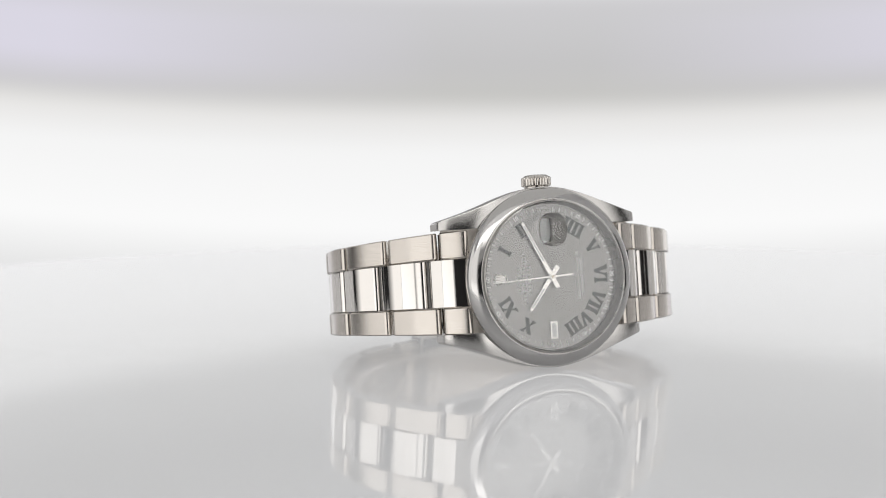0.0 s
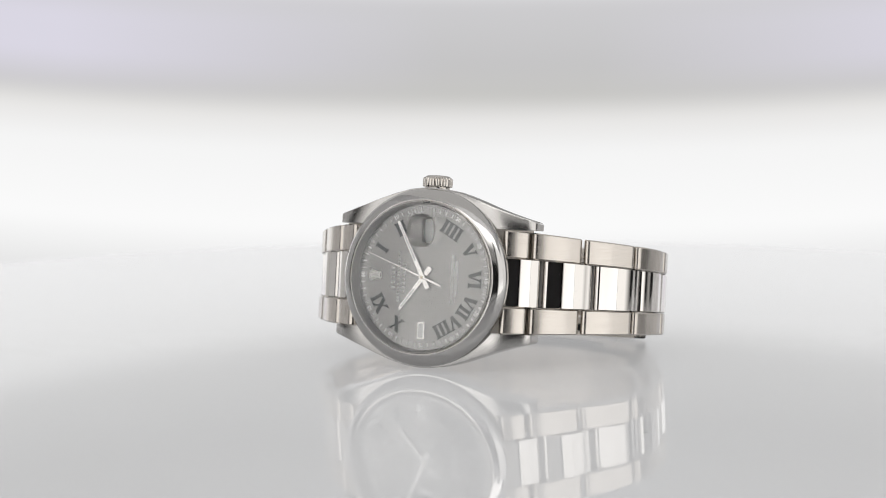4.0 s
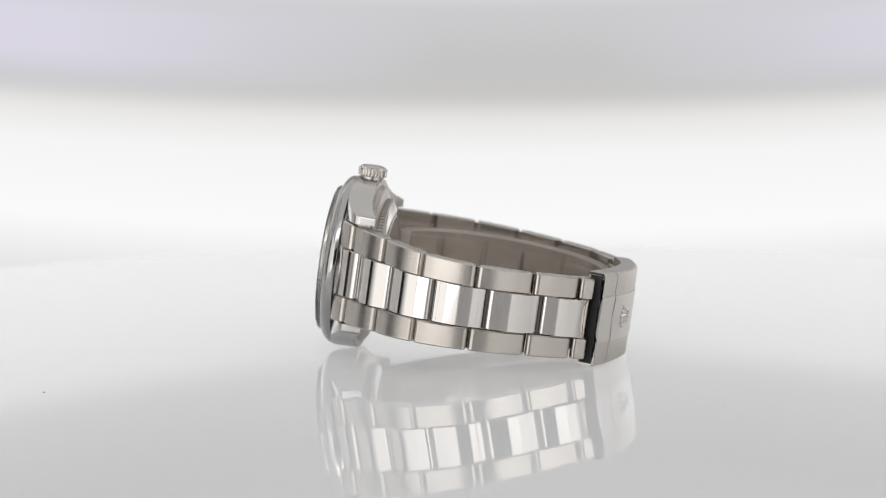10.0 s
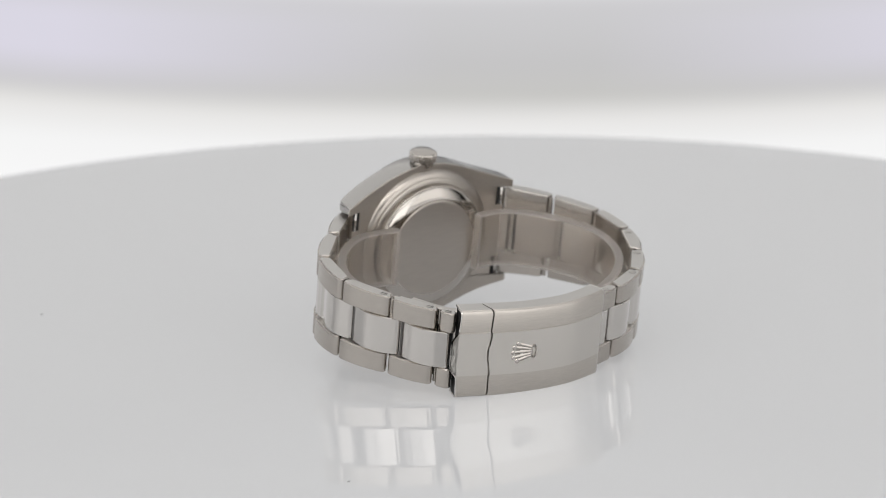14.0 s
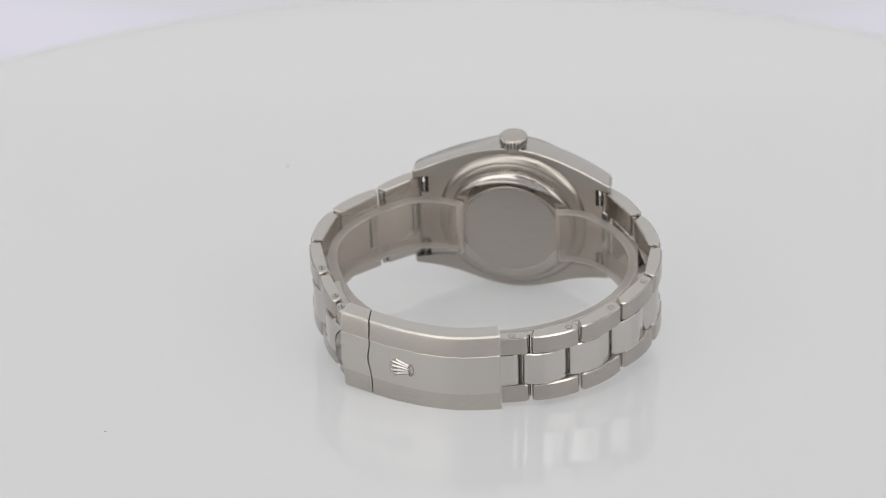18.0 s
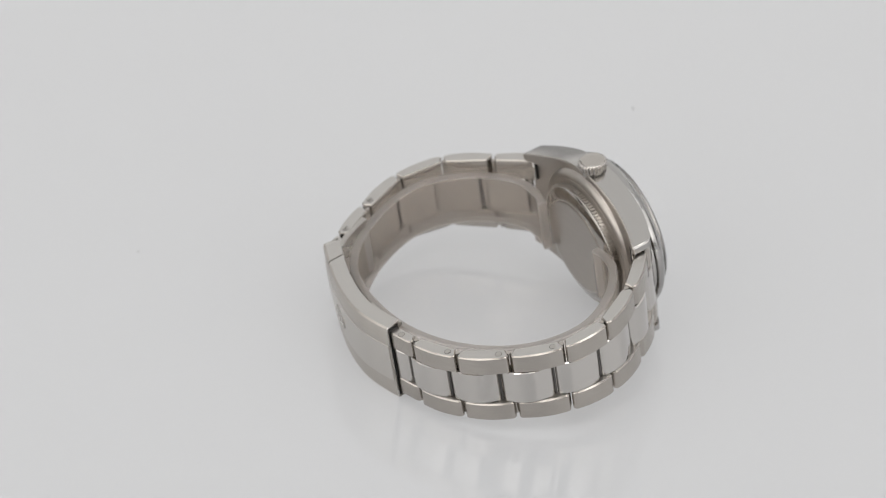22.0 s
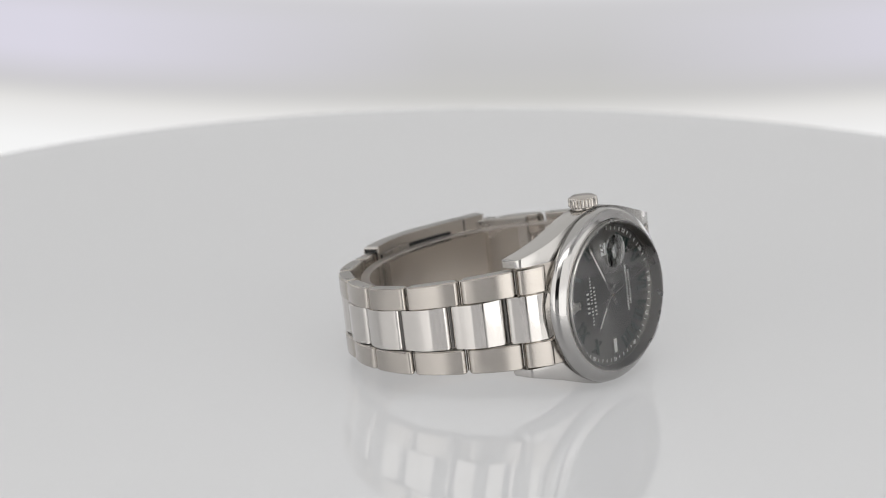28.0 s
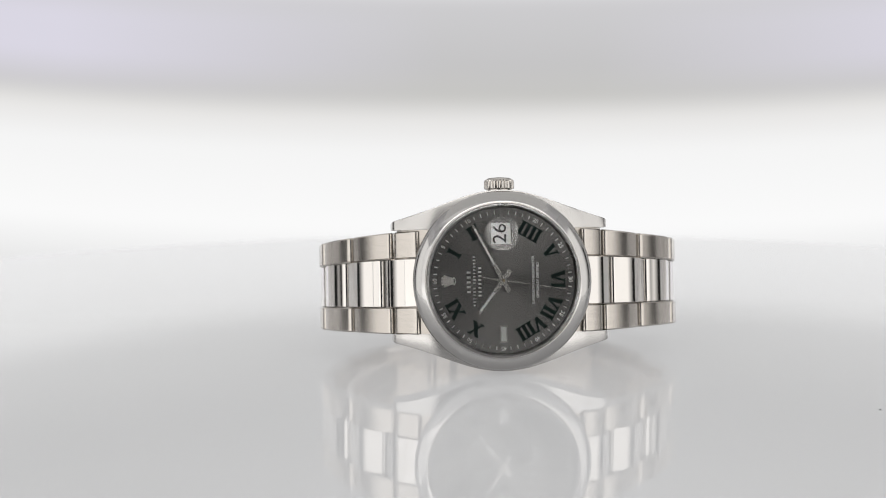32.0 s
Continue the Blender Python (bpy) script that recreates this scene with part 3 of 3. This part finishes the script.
def strip(length0, length1, width, w0, w1):
    bm = bmesh.new()
    return slab(bm, [(-width / 2, length0), (width / 2, length0), (width / 2, length1), (-width / 2, length1)], w0, w1)


def spin(bm, angle):
    c = D(0, 0, 0)
    bmesh.ops.rotate(bm, verts=bm.verts, cent=c, matrix=Matrix.Rotation(radians(-angle), 3, D(0, 0, 1)))
    return bm


hour_hand = wpart("hour_hand", spin(hand_mesh(8.2, 2.5, 1.0, 0.72, -0.55, -0.35), 307), hand_steel, label="silver baton hour hand")
wpart("hour_lume", spin(strip(3.0, 7.5, 0.4, -0.4, -0.33), 307), lume, hour_hand)
minute_hand = wpart("minute_hand", spin(hand_mesh(12.4, 2.5, 0.95, 0.62, -0.25, -0.07), 62), hand_steel, label="silver baton minute hand")
wpart("minute_lume", spin(strip(3.6, 11.6, 0.36, -0.1, -0.05), 62), lume, minute_hand)

# the seconds hand keeps its own pose on the dial's axis
_bm = bmesh.new()
slab(_bm, [(-0.17, -4.4), (0.17, -4.4), (0.06, 13.0), (-0.06, 13.0)], 0.08, 0.2)
slab(_bm, [(0.62 * math.cos(2 * math.pi * i / 20), 0.62 * math.sin(2 * math.pi * i / 20)) for i in range(20)], -0.02, 0.3)
_bm.transform(MM)
second_hand = part("second_hand", _bm, hand_steel, wristwatch, "thin silver seconds hand")
wpart("hub_cap", lathe([(0.01, 0.44), (0.3, 0.42), (0.36, 0.27), (0.01, 0.27)], 20), brass, dial, "small brass hub pin")

# ---- bracelet ----
_up = (KW.to_3x3() @ Vector((0, 0, 1))).normalized()


def polish_edges(ob):
    """The narrow edges of a bracelet piece are polished, its face is brushed."""
    ob.data.materials.append(edge_steel)
    for p in ob.data.polygons:
        if abs(p.normal.dot(_up)) > 0.95:
            p.material_index = 1
    return ob


SIX = [(15.6, 2.7), (20.5, 6.0), (28.7, 13.4), (36.6, 21.9), (38.4, 33.0), (33.9, 43.9), (28.65, 52.6), (26.65, 56.05)]
TWELVE = [(-15.9, 3.2), (-21.2, 7.0), (-28.9, 15.2), (-34.1, 25.0), (-34.0, 35.1), (-29.0, 45.1), (-21.9, 53.5), (-12.5, 58.2), (-5.0, 60.2)]
HALF = [10.3, 10.1, 9.5, 8.9, 8.45, 8.25, 8.15, 8.1, 8.1]


def sag(y):
    return -0.1 - 0.0165 * y


def link_mesh(a, b, z_a, z_b, thick, proud, rnd, bulge=0.18, gap=0.3, ease=0.25):
    """A bracelet piece from a to b (VI, inwards), with z ranges at both ends, a bowed outer face, rounded ends and eased sides."""
    a, b = Vector(a), Vector(b)
    c = (b - a).normalized()
    n = Vector((c.y, -c.x))
    mid = (a + b) / 2
    if n.dot(mid - Vector((1.5, 32))) < 0:
        n = -n
    L = (b - a).length
    s0, s1 = gap, L - gap
    # one curvature for long and short pieces
    proud, bulge = proud + bulge * 0.5 * max(0.0, 1 - ((L - 2.0) / 8.6) ** 2), bulge * ((L - 2.0) / 8.6) ** 2
    prof = [(s0 + 0.8, -thick), (s0 + 0.45, -thick * 0.55), (s0, proud - rnd)]
    for k in range(1, 5):
        t = math.pi / 2 * k / 4
        prof.append((s0 + rnd * (1 - math.cos(t)), proud - rnd + rnd * math.sin(t)))
    for k in range(1, 10):
        q = k / 10
        prof.append((s0 + rnd + (s1 - s0 - 2 * rnd) * q, proud + bulge * 4 * q * (1 - q)))
    for k in range(4, 0, -1):
        t = math.pi / 2 * k / 4
        prof.append((s1 - rnd * (1 - math.cos(t)), proud - rnd + rnd * math.sin(t)))
    prof += [(s1, proud - rnd), (s1 - 0.45, -thick * 0.55), (s1 - 0.8, -thick)]
    ms, mn = (s0 + s1) / 2, (proud - thick) / 2

    def ring(f, inset):
        out = []
        for s, h in prof:
            q = max(0.0, min(1.0, s / L))
            lo, hi = z_a[0] + (z_b[0] - z_a[0]) * q, z_a[1] + (z_b[1] - z_a[1]) * q
            z = lo + (hi - lo) * f
            if not inset:
                z += ease if f == 0 else -ease
            ss, hh = s, h
            if inset:
                ss = ms + (s - ms) * (1 - 2 * ease / (s1 - s0))
                hh = mn + (h - mn) * (1 - 2 * ease / (proud + thick))
            p = a + c * ss + n * hh
            out.append(Vector((p.x, p.y, z)))
        return out

    return loft(bmesh.new(), [ring(0, True), ring(0, False), ring(1, False), ring(1, True)])


def lerp(p, q, f):
    return (p[0] + (q[0] - p[0]) * f, p[1] + (q[1] - p[1]) * f)


def band(nodes, last):
    """One side of the bracelet; last is how far its centre links reach along the short end piece."""
    count = len(nodes) - 1
    for i in range(count):
        a, b = nodes[i], nodes[i + 1]
        ha, hb = HALF[i], HALF[i + 1]
        za, zb = sag(a[1]), sag(b[1])
        low = 0.3 if i == count - 1 else 0.0
        name, label = ("outer_link", "") if i else ("end_link", "brushed end link fitted against the case")
        for s in (1, -1):
            lo_a, lo_b = (0.47 * ha + 0.06), (0.47 * hb + 0.06)
            z_a = (za + lo_a, za + ha) if s > 0 else (za - ha, za - lo_a)
            z_b = (zb + lo_b, zb + hb) if s > 0 else (zb - hb, zb - lo_b)
            polish_edges(wpart(name, link_mesh(a, b, z_a, z_b, 1.95, 0.66 - low, 0.95, 0.42 - 1.2 * low), brushed_steel, None, label))
        a2 = lerp(a, b, 0.24) if i else a
        b2 = lerp(b, nodes[i + 2], last if i + 2 == count else 0.24) if i + 2 <= count else b
        if i < count - 1 or last < 0.5:
            wpart("centre_link", link_mesh(a2, b2, (za - 0.47 * ha, za + 0.47 * ha), (zb - 0.47 * hb, zb + 0.47 * hb), 1.95, 0.45 - low, 1.1, 0.9 - 2.2 * low, 0.4, 0.16),
                  polished_steel, None, "" if i else "polished centre of the end link")
        if i:
            # inside the joint: a thin dark bar painted as its shade towards the outer face, bright hinge pins towards
            # the wrist
            for name, mat, at, depth, r, half in (("joint_shade", groove_shade, a2, 0.72, 0.3, 0.46 * ha), ("hinge_pin", back_polish, a, 1.5, 0.48, ha - 0.35),
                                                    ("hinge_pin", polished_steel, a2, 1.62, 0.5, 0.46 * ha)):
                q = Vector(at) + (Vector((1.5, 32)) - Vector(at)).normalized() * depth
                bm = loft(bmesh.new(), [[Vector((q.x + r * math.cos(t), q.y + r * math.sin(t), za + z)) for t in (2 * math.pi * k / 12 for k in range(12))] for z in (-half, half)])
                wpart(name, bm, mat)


band(SIX, 0.86)
band(TWELVE, 0.24)


def pin_head(nodes, i, f, slot=False):
    """The round end of a pin in the edge of link i, f of the way along it."""
    a, b = Vector(nodes[i]), Vector(nodes[i + 1])
    c = (b - a).normalized()
    inward = (Vector((1.5, 32)) - a).normalized()
    q = a + (b - a) * f + inward * 0.6
    h = HALF[i] + (HALF[i + 1] - HALF[i]) * f
    z = sag(q.y) + h
    bm = bmesh.new()
    loft(bm, [[Vector((q.x + r * math.cos(t), q.y + r * math.sin(t), zz)) for t in (2 * math.pi * k / 14 for k in range(14))]
              for r, zz in ((0.62, z - 0.1), (0.62, z + 0.03), (0.5, z + 0.07), (0.3, z + 0.075))])
    head = wpart("pin_head", bm, satin_steel)
    # dark disc under the head paints the shade of a groove
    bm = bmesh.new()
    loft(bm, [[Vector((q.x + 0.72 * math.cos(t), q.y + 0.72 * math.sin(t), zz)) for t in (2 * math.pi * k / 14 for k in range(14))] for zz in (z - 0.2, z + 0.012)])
    wpart("pin_ring_shade", bm, groove_shade, head, "dark disc for the shade round the pin")
    if slot:
        # raised dark bar stands in for shade in the screw's slot
        bm = bmesh.new()
        e, g = c * 0.55, Vector((c.y, -c.x)) * 0.11
        loft(bm, [[Vector((p.x, p.y, zz)) for p in (q - e - g, q + e - g, q + e + g, q - e + g)] for zz in (z - 0.05, z + 0.085)])
        wpart("screw_slot", bm, gap_shade, head)


for _i, _f in ((7, 0.45), (6, 0.19), (5, 0.19), (4, 0.19)):
    pin_head(TWELVE, _i, _f)
for _i, _f in ((5, 0.79), (4, 0.8), (6, 0.5)):
    pin_head(SIX, _i, _f, True)

# ---- clasp ----
CLASP = [(26.4, 56.9), (23.1, 58.0), (18.3, 59.65), (13.4, 61.0), (8.0, 61.95), (2.5, 62.15), (-2.5, 61.35), (-6.5, 60.25)]


def curve_at(points, f):
    """Catmull-Rom point and direction at f of the way along the points, straight on past the ends."""
    m = len(points) - 1
    on = min(max(f, 0.0), 1.0)
    x = on * m
    i = min(int(x), m - 1)
    t = x - i
    p = [Vector(points[max(0, min(m, j))]) for j in (i - 1, i, i + 1, i + 2)]
    if i == 0:
        p[0] = 2 * p[1] - p[2]
    if i == m - 1:
        p[3] = 2 * p[2] - p[1]
    q = 0.5 * (2 * p[1] + (p[2] - p[0]) * t + (2 * p[0] - 5 * p[1] + 4 * p[2] - p[3]) * t * t + (3 * p[1] - p[0] - 3 * p[2] + p[3]) * t ** 3)
    d = 0.5 * ((p[2] - p[0]) + 2 * (2 * p[0] - 5 * p[1] + 4 * p[2] - p[3]) * t + 3 * (3 * p[1] - p[0] - 3 * p[2] + p[3]) * t * t)
    d.normalize()
    return q + d * ((f - on) * m * (p[2] - p[1]).length), d


def outward(q, d):
    n = Vector((d.y, -d.x))
    return n if n.dot(q - Vector((1.5, 32))) > 0 else -n


def sweep(points, f0, f1, profile, steps=14, wave=None, first=False):
    """A body along a line of the bracelet's plane; profile pairs are (outwards, z)."""
    rings = []
    for i in range(steps + 1):
        ring = []
        for h, z in profile:
            f = f0 + (f1 - f0) * i / steps
            if wave:
                f += wave(z) * ((1 - i / steps) if first else i / steps)
            q, d = curve_at(points, f)
            p = q + outward(q, d) * h
            ring.append(Vector((p.x, p.y, z + sag(p.y))))
        rings.append(ring)
    return loft(bmesh.new(), rings)


LOW, UP, MID = -9.4, 9.35, 4.7


def across(top, edge):
    """Outer points over the clasp's width, close enough together for its wavy seam."""
    return [(top, edge * (2 * k / 16 - 1)) for k in range(17)]


cover = ([(-3.0, LOW), (0.1, LOW), (0.45, LOW + 0.3)] + [(0.62, LOW + 0.9)] + across(0.62, MID + 0.3) + [(0.62, UP - 0.9)]
         + [(0.45, UP - 0.3), (0.1, UP), (-3.0, UP)])
panel = [(0.5, -MID)] + across(0.8, MID - 0.12) + [(0.5, MID)]


def seam(z, h):
    """The seam bows towards the end piece across the middle, with a small counter-curve at the edge; the cut slants inwards."""
    return -0.019 * math.exp(-(z / 2.9) ** 2) + 0.006 * math.sin((z - 6.5) * 1.2) * math.exp(-((z - 6.0) / 2.2) ** 2) + 0.012 * (h - 0.6)


def mouth(z, h):
    return -0.07 * math.exp(-(z / 4.4) ** 6)


def sheet(profile, f0, f1, wave0, wave1, steps):
    """A piece of the clasp whose two ends follow their own waves."""
    rings = []
    for i in range(steps + 1):
        k = i / steps
        ring = []
        for h, z in profile:
            q, d = curve_at(CLASP, f0 + (f1 - f0) * k + wave0(z, h) * (1 - k) + wave1(z, h) * k)
            p = q + outward(q, d) * h
            ring.append(Vector((p.x, p.y, z + sag(p.y))))
        rings.append(ring)
    return loft(bmesh.new(), rings)


def straight(z, h):
    return 0.0


clasp_end = polish_edges(wpart("clasp_end", sheet(cover, 0.012, 0.2325, mouth, seam, 8), clasp_steel, label="brushed steel clasp end piece"))
wpart("clasp_end_panel", sheet(panel, 0.014, 0.232, mouth, seam, 8), clasp_satin, clasp_end)
clasp_cover = polish_edges(wpart("clasp_cover", sheet(cover, 0.2408, 1.0, seam, straight, 24), clasp_steel, label="curved steel clasp cover with satin middle"))
wpart("clasp_panel", sheet(panel, 0.2413, 0.997, seam, straight, 24), clasp_satin, clasp_cover)
# dark sheet behind the seam, painted as the shade inside the clasp
wpart("seam_shade", sheet([(h - 1.3 if h > 0 else h, z * 0.97) for h, z in cover], 0.2318, 0.2415, seam, seam, 2), gap_shade, clasp_cover, "dark sheet for the shade between clasp pieces")


def on_clasp(x, y, h):
    q, d = curve_at(CLASP, 0.455 - y / 37.0)
    p = q + outward(q, d) * (0.76 + h * 1.25)
    return Vector((p.x, p.y, x + sag(p.y)))


wpart("clasp_emblem", fan_mesh(2.35, on_clasp), crown_steel, clasp_cover, "raised steel fan-shaped emblem")
wpart("clasp_lip", sheet([(h - 0.02, z * 0.998) for h, z in cover] + [(-3.0, UP - 0.35), (0.3, UP - 0.35), (0.3, LOW + 0.35), (-3.0, LOW + 0.35)], 1.0, 1.009, straight, straight, 1),
      polished_steel, clasp_cover, "bright lip at the mouth of the clasp")
wpart("clasp_lip", sheet([(h - 0.03, z * 0.998) for h, z in cover] + [(-3.0, UP - 0.45), (0.1, UP - 0.45), (0.1, LOW + 0.45), (-3.0, LOW + 0.45)], 0.001, 0.0135, mouth, mouth, 2),
      polished_steel, clasp_end, "bright lip at the mouth of the end piece")
# dark plates stand in for shade in both mouths of the solid clasp
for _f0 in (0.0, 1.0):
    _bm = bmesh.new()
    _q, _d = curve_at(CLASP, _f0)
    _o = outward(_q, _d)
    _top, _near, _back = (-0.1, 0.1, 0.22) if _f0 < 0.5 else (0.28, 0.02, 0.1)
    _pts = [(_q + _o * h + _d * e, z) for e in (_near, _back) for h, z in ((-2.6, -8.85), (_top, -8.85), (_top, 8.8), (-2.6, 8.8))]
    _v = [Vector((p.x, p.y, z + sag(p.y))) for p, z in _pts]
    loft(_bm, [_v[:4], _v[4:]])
    wpart("mouth_shade", _bm, gap_shade, clasp_end if _f0 < 0.5 else clasp_cover, "dark plate for the shade in the clasp mouth")
# dark sheet on the cover's inner face, shade of a hollow put into colour
wpart("hollow_shade", sweep(CLASP, 0.30, 0.985, [(-3.4, -8.6), (-3.02, -8.6), (-3.02, 7.3), (-3.4, 7.3)], 12), gap_shade, clasp_cover, "dark sheet for the shade under the clasp cover")
# folded pieces inside the clasp: three short links by the mouth and the curved blade
for _f0, _f1 in ((0.66, 0.755), (0.77, 0.865), (0.88, 0.98)):
    wpart("fold_link", sweep(CLASP, _f0, _f1, [(-4.3, -7.0), (-3.42, -7.0), (-3.42, 7.4), (-3.6, 7.7), (-4.3, 7.7)], 4), satin_steel, clasp_cover, "short steel link folded inside the clasp")
wpart("inner_blade", sweep(CLASP, 0.02, 0.985, [(-5.0, -7.0), (-4.5, -7.0), (-4.5, 5.6), (-5.0, 5.6)], 20), back_steel, clasp_cover, "long steel blade folded inside the clasp")
BLADE = [(30.9, 43.6), (27.2, 51.4), (22.8, 56.0), (15.6, 58.7), (7.5, 59.2), (-2.0, 58.3)]
wpart("clasp_blade", sweep(BLADE, 0.05, 0.5, [(-0.7, -6.4), (0.7, -6.4), (0.7, 7.9), (0.5, 8.1), (-0.5, 8.1), (-0.7, 7.9)], 16), satin_steel, label="curved folded clasp blade")


# ---- clear cuff inside the bracelet ----
plastic_cuff = tagged(new("plastic_cuff"), "clear plastic cuff lining the inside of steel bracelet", "watch cuff")
CUFF = [(10.3, 12.6), (14.5, 11.7), (21.3, 12.7), (28.4, 18.3), (33.0, 25.6), (33.9, 33.4), (30.6, 42.3), (25.0, 50.1), (17.0, 55.5), (6.0, 57.2), (-5.4, 56.1),
        (-16.0, 51.7), (-24.3, 44.3), (-28.7, 35.3), (-28.7, 26.1), (-24.0, 18.0), (-18.0, 13.2), (-13.5, 12.2), (-10.3, 12.6)]
_bm = sweep(CUFF, 0.0, 1.0, [(0.85, -5.4), (0.85, 6.3), (-0.95, 6.3), (-0.95, -5.4)], 72)
_bm.transform(KW)
cuff_band = part("cuff_band", _bm, cuff_plastic, plastic_cuff)
cuff_band.visible_shadow = False
for _s in (1, -1):
    _bm = sweep(CUFF, 0.0, 1.0, [(h, _s * (z + (0 if _s > 0 else -0.9))) for h, z in ((-0.95, 6.32), (-0.95, 6.5), (-0.7, 6.75), (0.6, 6.85), (0.85, 6.6), (0.85, 6.32))], 72)
    _bm.transform(KW)
    part("cuff_rim", _bm, cuff_edge, plastic_cuff, "rounded plastic rim, milky in place of gathered light").visible_shadow = False

for _f in (0.0, 0.99):
    _bm = sweep(CUFF, _f, _f + 0.01, [(0.88, -5.5), (0.88, 6.4), (-0.98, 6.4), (-0.98, -5.5)], 3)
    _bm.transform(KW)
    part("cuff_end", _bm, cuff_edge, plastic_cuff, "square end of the cuff, milky in place of gathered light").visible_shadow = False

# ---- turntable ----
turntable = tagged(new("turntable"), "round glossy white turntable disc with rounded rim", "turntable")


def disc_mesh(profile, n=160):
    bm = bmesh.new()
    rings = [[Vector((r * math.cos(2 * math.pi * i / n), r * math.sin(2 * math.pi * i / n), z)) for i in range(n)] for r, z in profile]
    return loft(bm, rings)


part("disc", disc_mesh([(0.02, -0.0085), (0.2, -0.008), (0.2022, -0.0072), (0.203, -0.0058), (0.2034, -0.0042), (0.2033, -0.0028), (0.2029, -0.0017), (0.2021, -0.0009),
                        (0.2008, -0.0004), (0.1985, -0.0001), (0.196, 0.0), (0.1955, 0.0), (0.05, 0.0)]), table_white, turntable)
part("disc_hub", disc_mesh([(0.03, -0.018), (0.03, -0.0087), (0.01, -0.0086)], 32), grey_card, turntable)

_bm = bmesh.new()
for _x, _y, _r in ((0.0620, -0.0805, 0.00026), (0.0705, 0.0480, 0.00018)):
    loft(_bm, [[Vector((_x + _r * k * math.cos(t) * 1.3, _y + _r * k * math.sin(t), z)) for t in (2 * math.pi * q / 7 for q in range(7))] for k, z in ((1.0, 0.00002), (0.7, _r * 0.6))])
tagged(part("dust_speck", _bm, dust_grey, turntable, "tiny grey dust specks"), kind="stuff")

turntable_stand = tagged(new("turntable_stand", finish("turntable_stand", disc_mesh([(0.09, -0.349), (0.09, -0.335), (0.03, -0.32), (0.018, -0.06), (0.012, -0.0185), (0.004, -0.0182)], 40), grey_card)),
                         "grey metal column carrying the turntable", "stand")


# ---- light tent ----
def box_mesh(x0, x1, y0, y1, z0, z1):
    bm = bmesh.new()
    return loft(bm, [[Vector((x0, y0, z)), Vector((x1, y0, z)), Vector((x1, y1, z)), Vector((x0, y1, z))] for z in (z0, z1)])


def structure(name, bm, mat, label, kind="structure"):
    return tagged(new(name, finish(name, bm, mat)), label, kind=kind)


X1, Y0, Y1, Z0, Z1 = 0.80, -0.70, 0.90, -0.35, 0.80
structure("floor", box_mesh(-X1, X1, Y0, Y1, Z0 - 0.02, Z0), cloth_white, "white fabric floor of the light tent")
structure("ceiling", box_mesh(-X1, X1, Y0, Y1, Z1, Z1 + 0.02), cloth_white, "white fabric ceiling of the light tent")
structure("wall_left", box_mesh(-X1 - 0.02, -X1, Y0, Y1, Z0, Z1), cloth_white, "white fabric side of the light tent")
structure("wall_right", box_mesh(X1, X1 + 0.02, Y0, Y1, Z0, Z1), cloth_white, "white fabric side of the light tent")
structure("wall_front", box_mesh(-X1, X1, Y0 - 0.02, Y0, Z0, Z1), cloth_white, "white fabric front of the light tent")
structure("camera_curtain", box_mesh(-0.155, 0.195, Y0 + 0.001, Y0 + 0.006, -0.015, 0.255), cloth_black, "black curtain round the camera opening")
structure("backdrop", box_mesh(-X1, X1, Y1, Y1 + 0.02, Z0, Z1), back_glow, "white diffuser backdrop with glow and grey band painted in")


def light_panel(name, bm, mat, label):
    ob = tagged(new(name), label, "light panel", group="light panels of the tent")
    part("diffuser", bm, mat, ob)
    return ob


light_panel("ceiling_light", box_mesh(-0.55, 0.55, -0.45, 0.88, Z1 - 0.03, Z1 - 0.003), top_glow, "square white diffuser light under tent ceiling")
light_panel("upper_front_light", box_mesh(-0.5, 0.5, Y0 + 0.003, Y0 + 0.02, 0.26, 0.75), upper_glow, "wide white diffuser light above the camera")
for _s in (1, -1):
    light_panel("front_light", box_mesh(*sorted((_s * 0.165, _s * 0.77)), Y0 + 0.021, Y0 + 0.04, -0.22, 0.50), front_glow, "tall white diffuser light beside the camera")
    light_panel("side_light", box_mesh(*sorted((_s * (X1 - 0.02), _s * (X1 - 0.003))), -0.64, 0.02, -0.095, 0.56), side_glow, "tall white diffuser light on tent side")
    light_panel("rear_side_light", box_mesh(*sorted((_s * (X1 - 0.02), _s * (X1 - 0.003))), 0.44, 0.87, -0.16, 0.50), rear_glow, "dim white diffuser light on rear of tent side")
    structure("side_curtain", box_mesh(*sorted((_s * (X1 - 0.012), _s * (X1 - 0.003))), 0.03, 0.165, -0.05, 0.30), cloth_black, "narrow black curtain over the opening in tent side")


# ---- turning of the disc, the watch and its seconds hand ----
def motions():
    for thing in (turntable, wristwatch, plastic_cuff):
        walk(thing, [(t, table_pose(a, b)) for t, a, b in TURNS])
    walk(second_hand, [(float(t), SEAT @ HAND_AXES @ Matrix.Rotation(radians(-6 * (t - 0.55)), 4, "Z") @ HAND_AXES.inverted()) for t in range(33)])


# columns: the dial's III, XII and outward directions in the watch's axes
HAND_AXES = Matrix((D(1, 0, 0), D(0, 1, 0), D(0, 0, 1))).transposed().to_4x4()
motions()
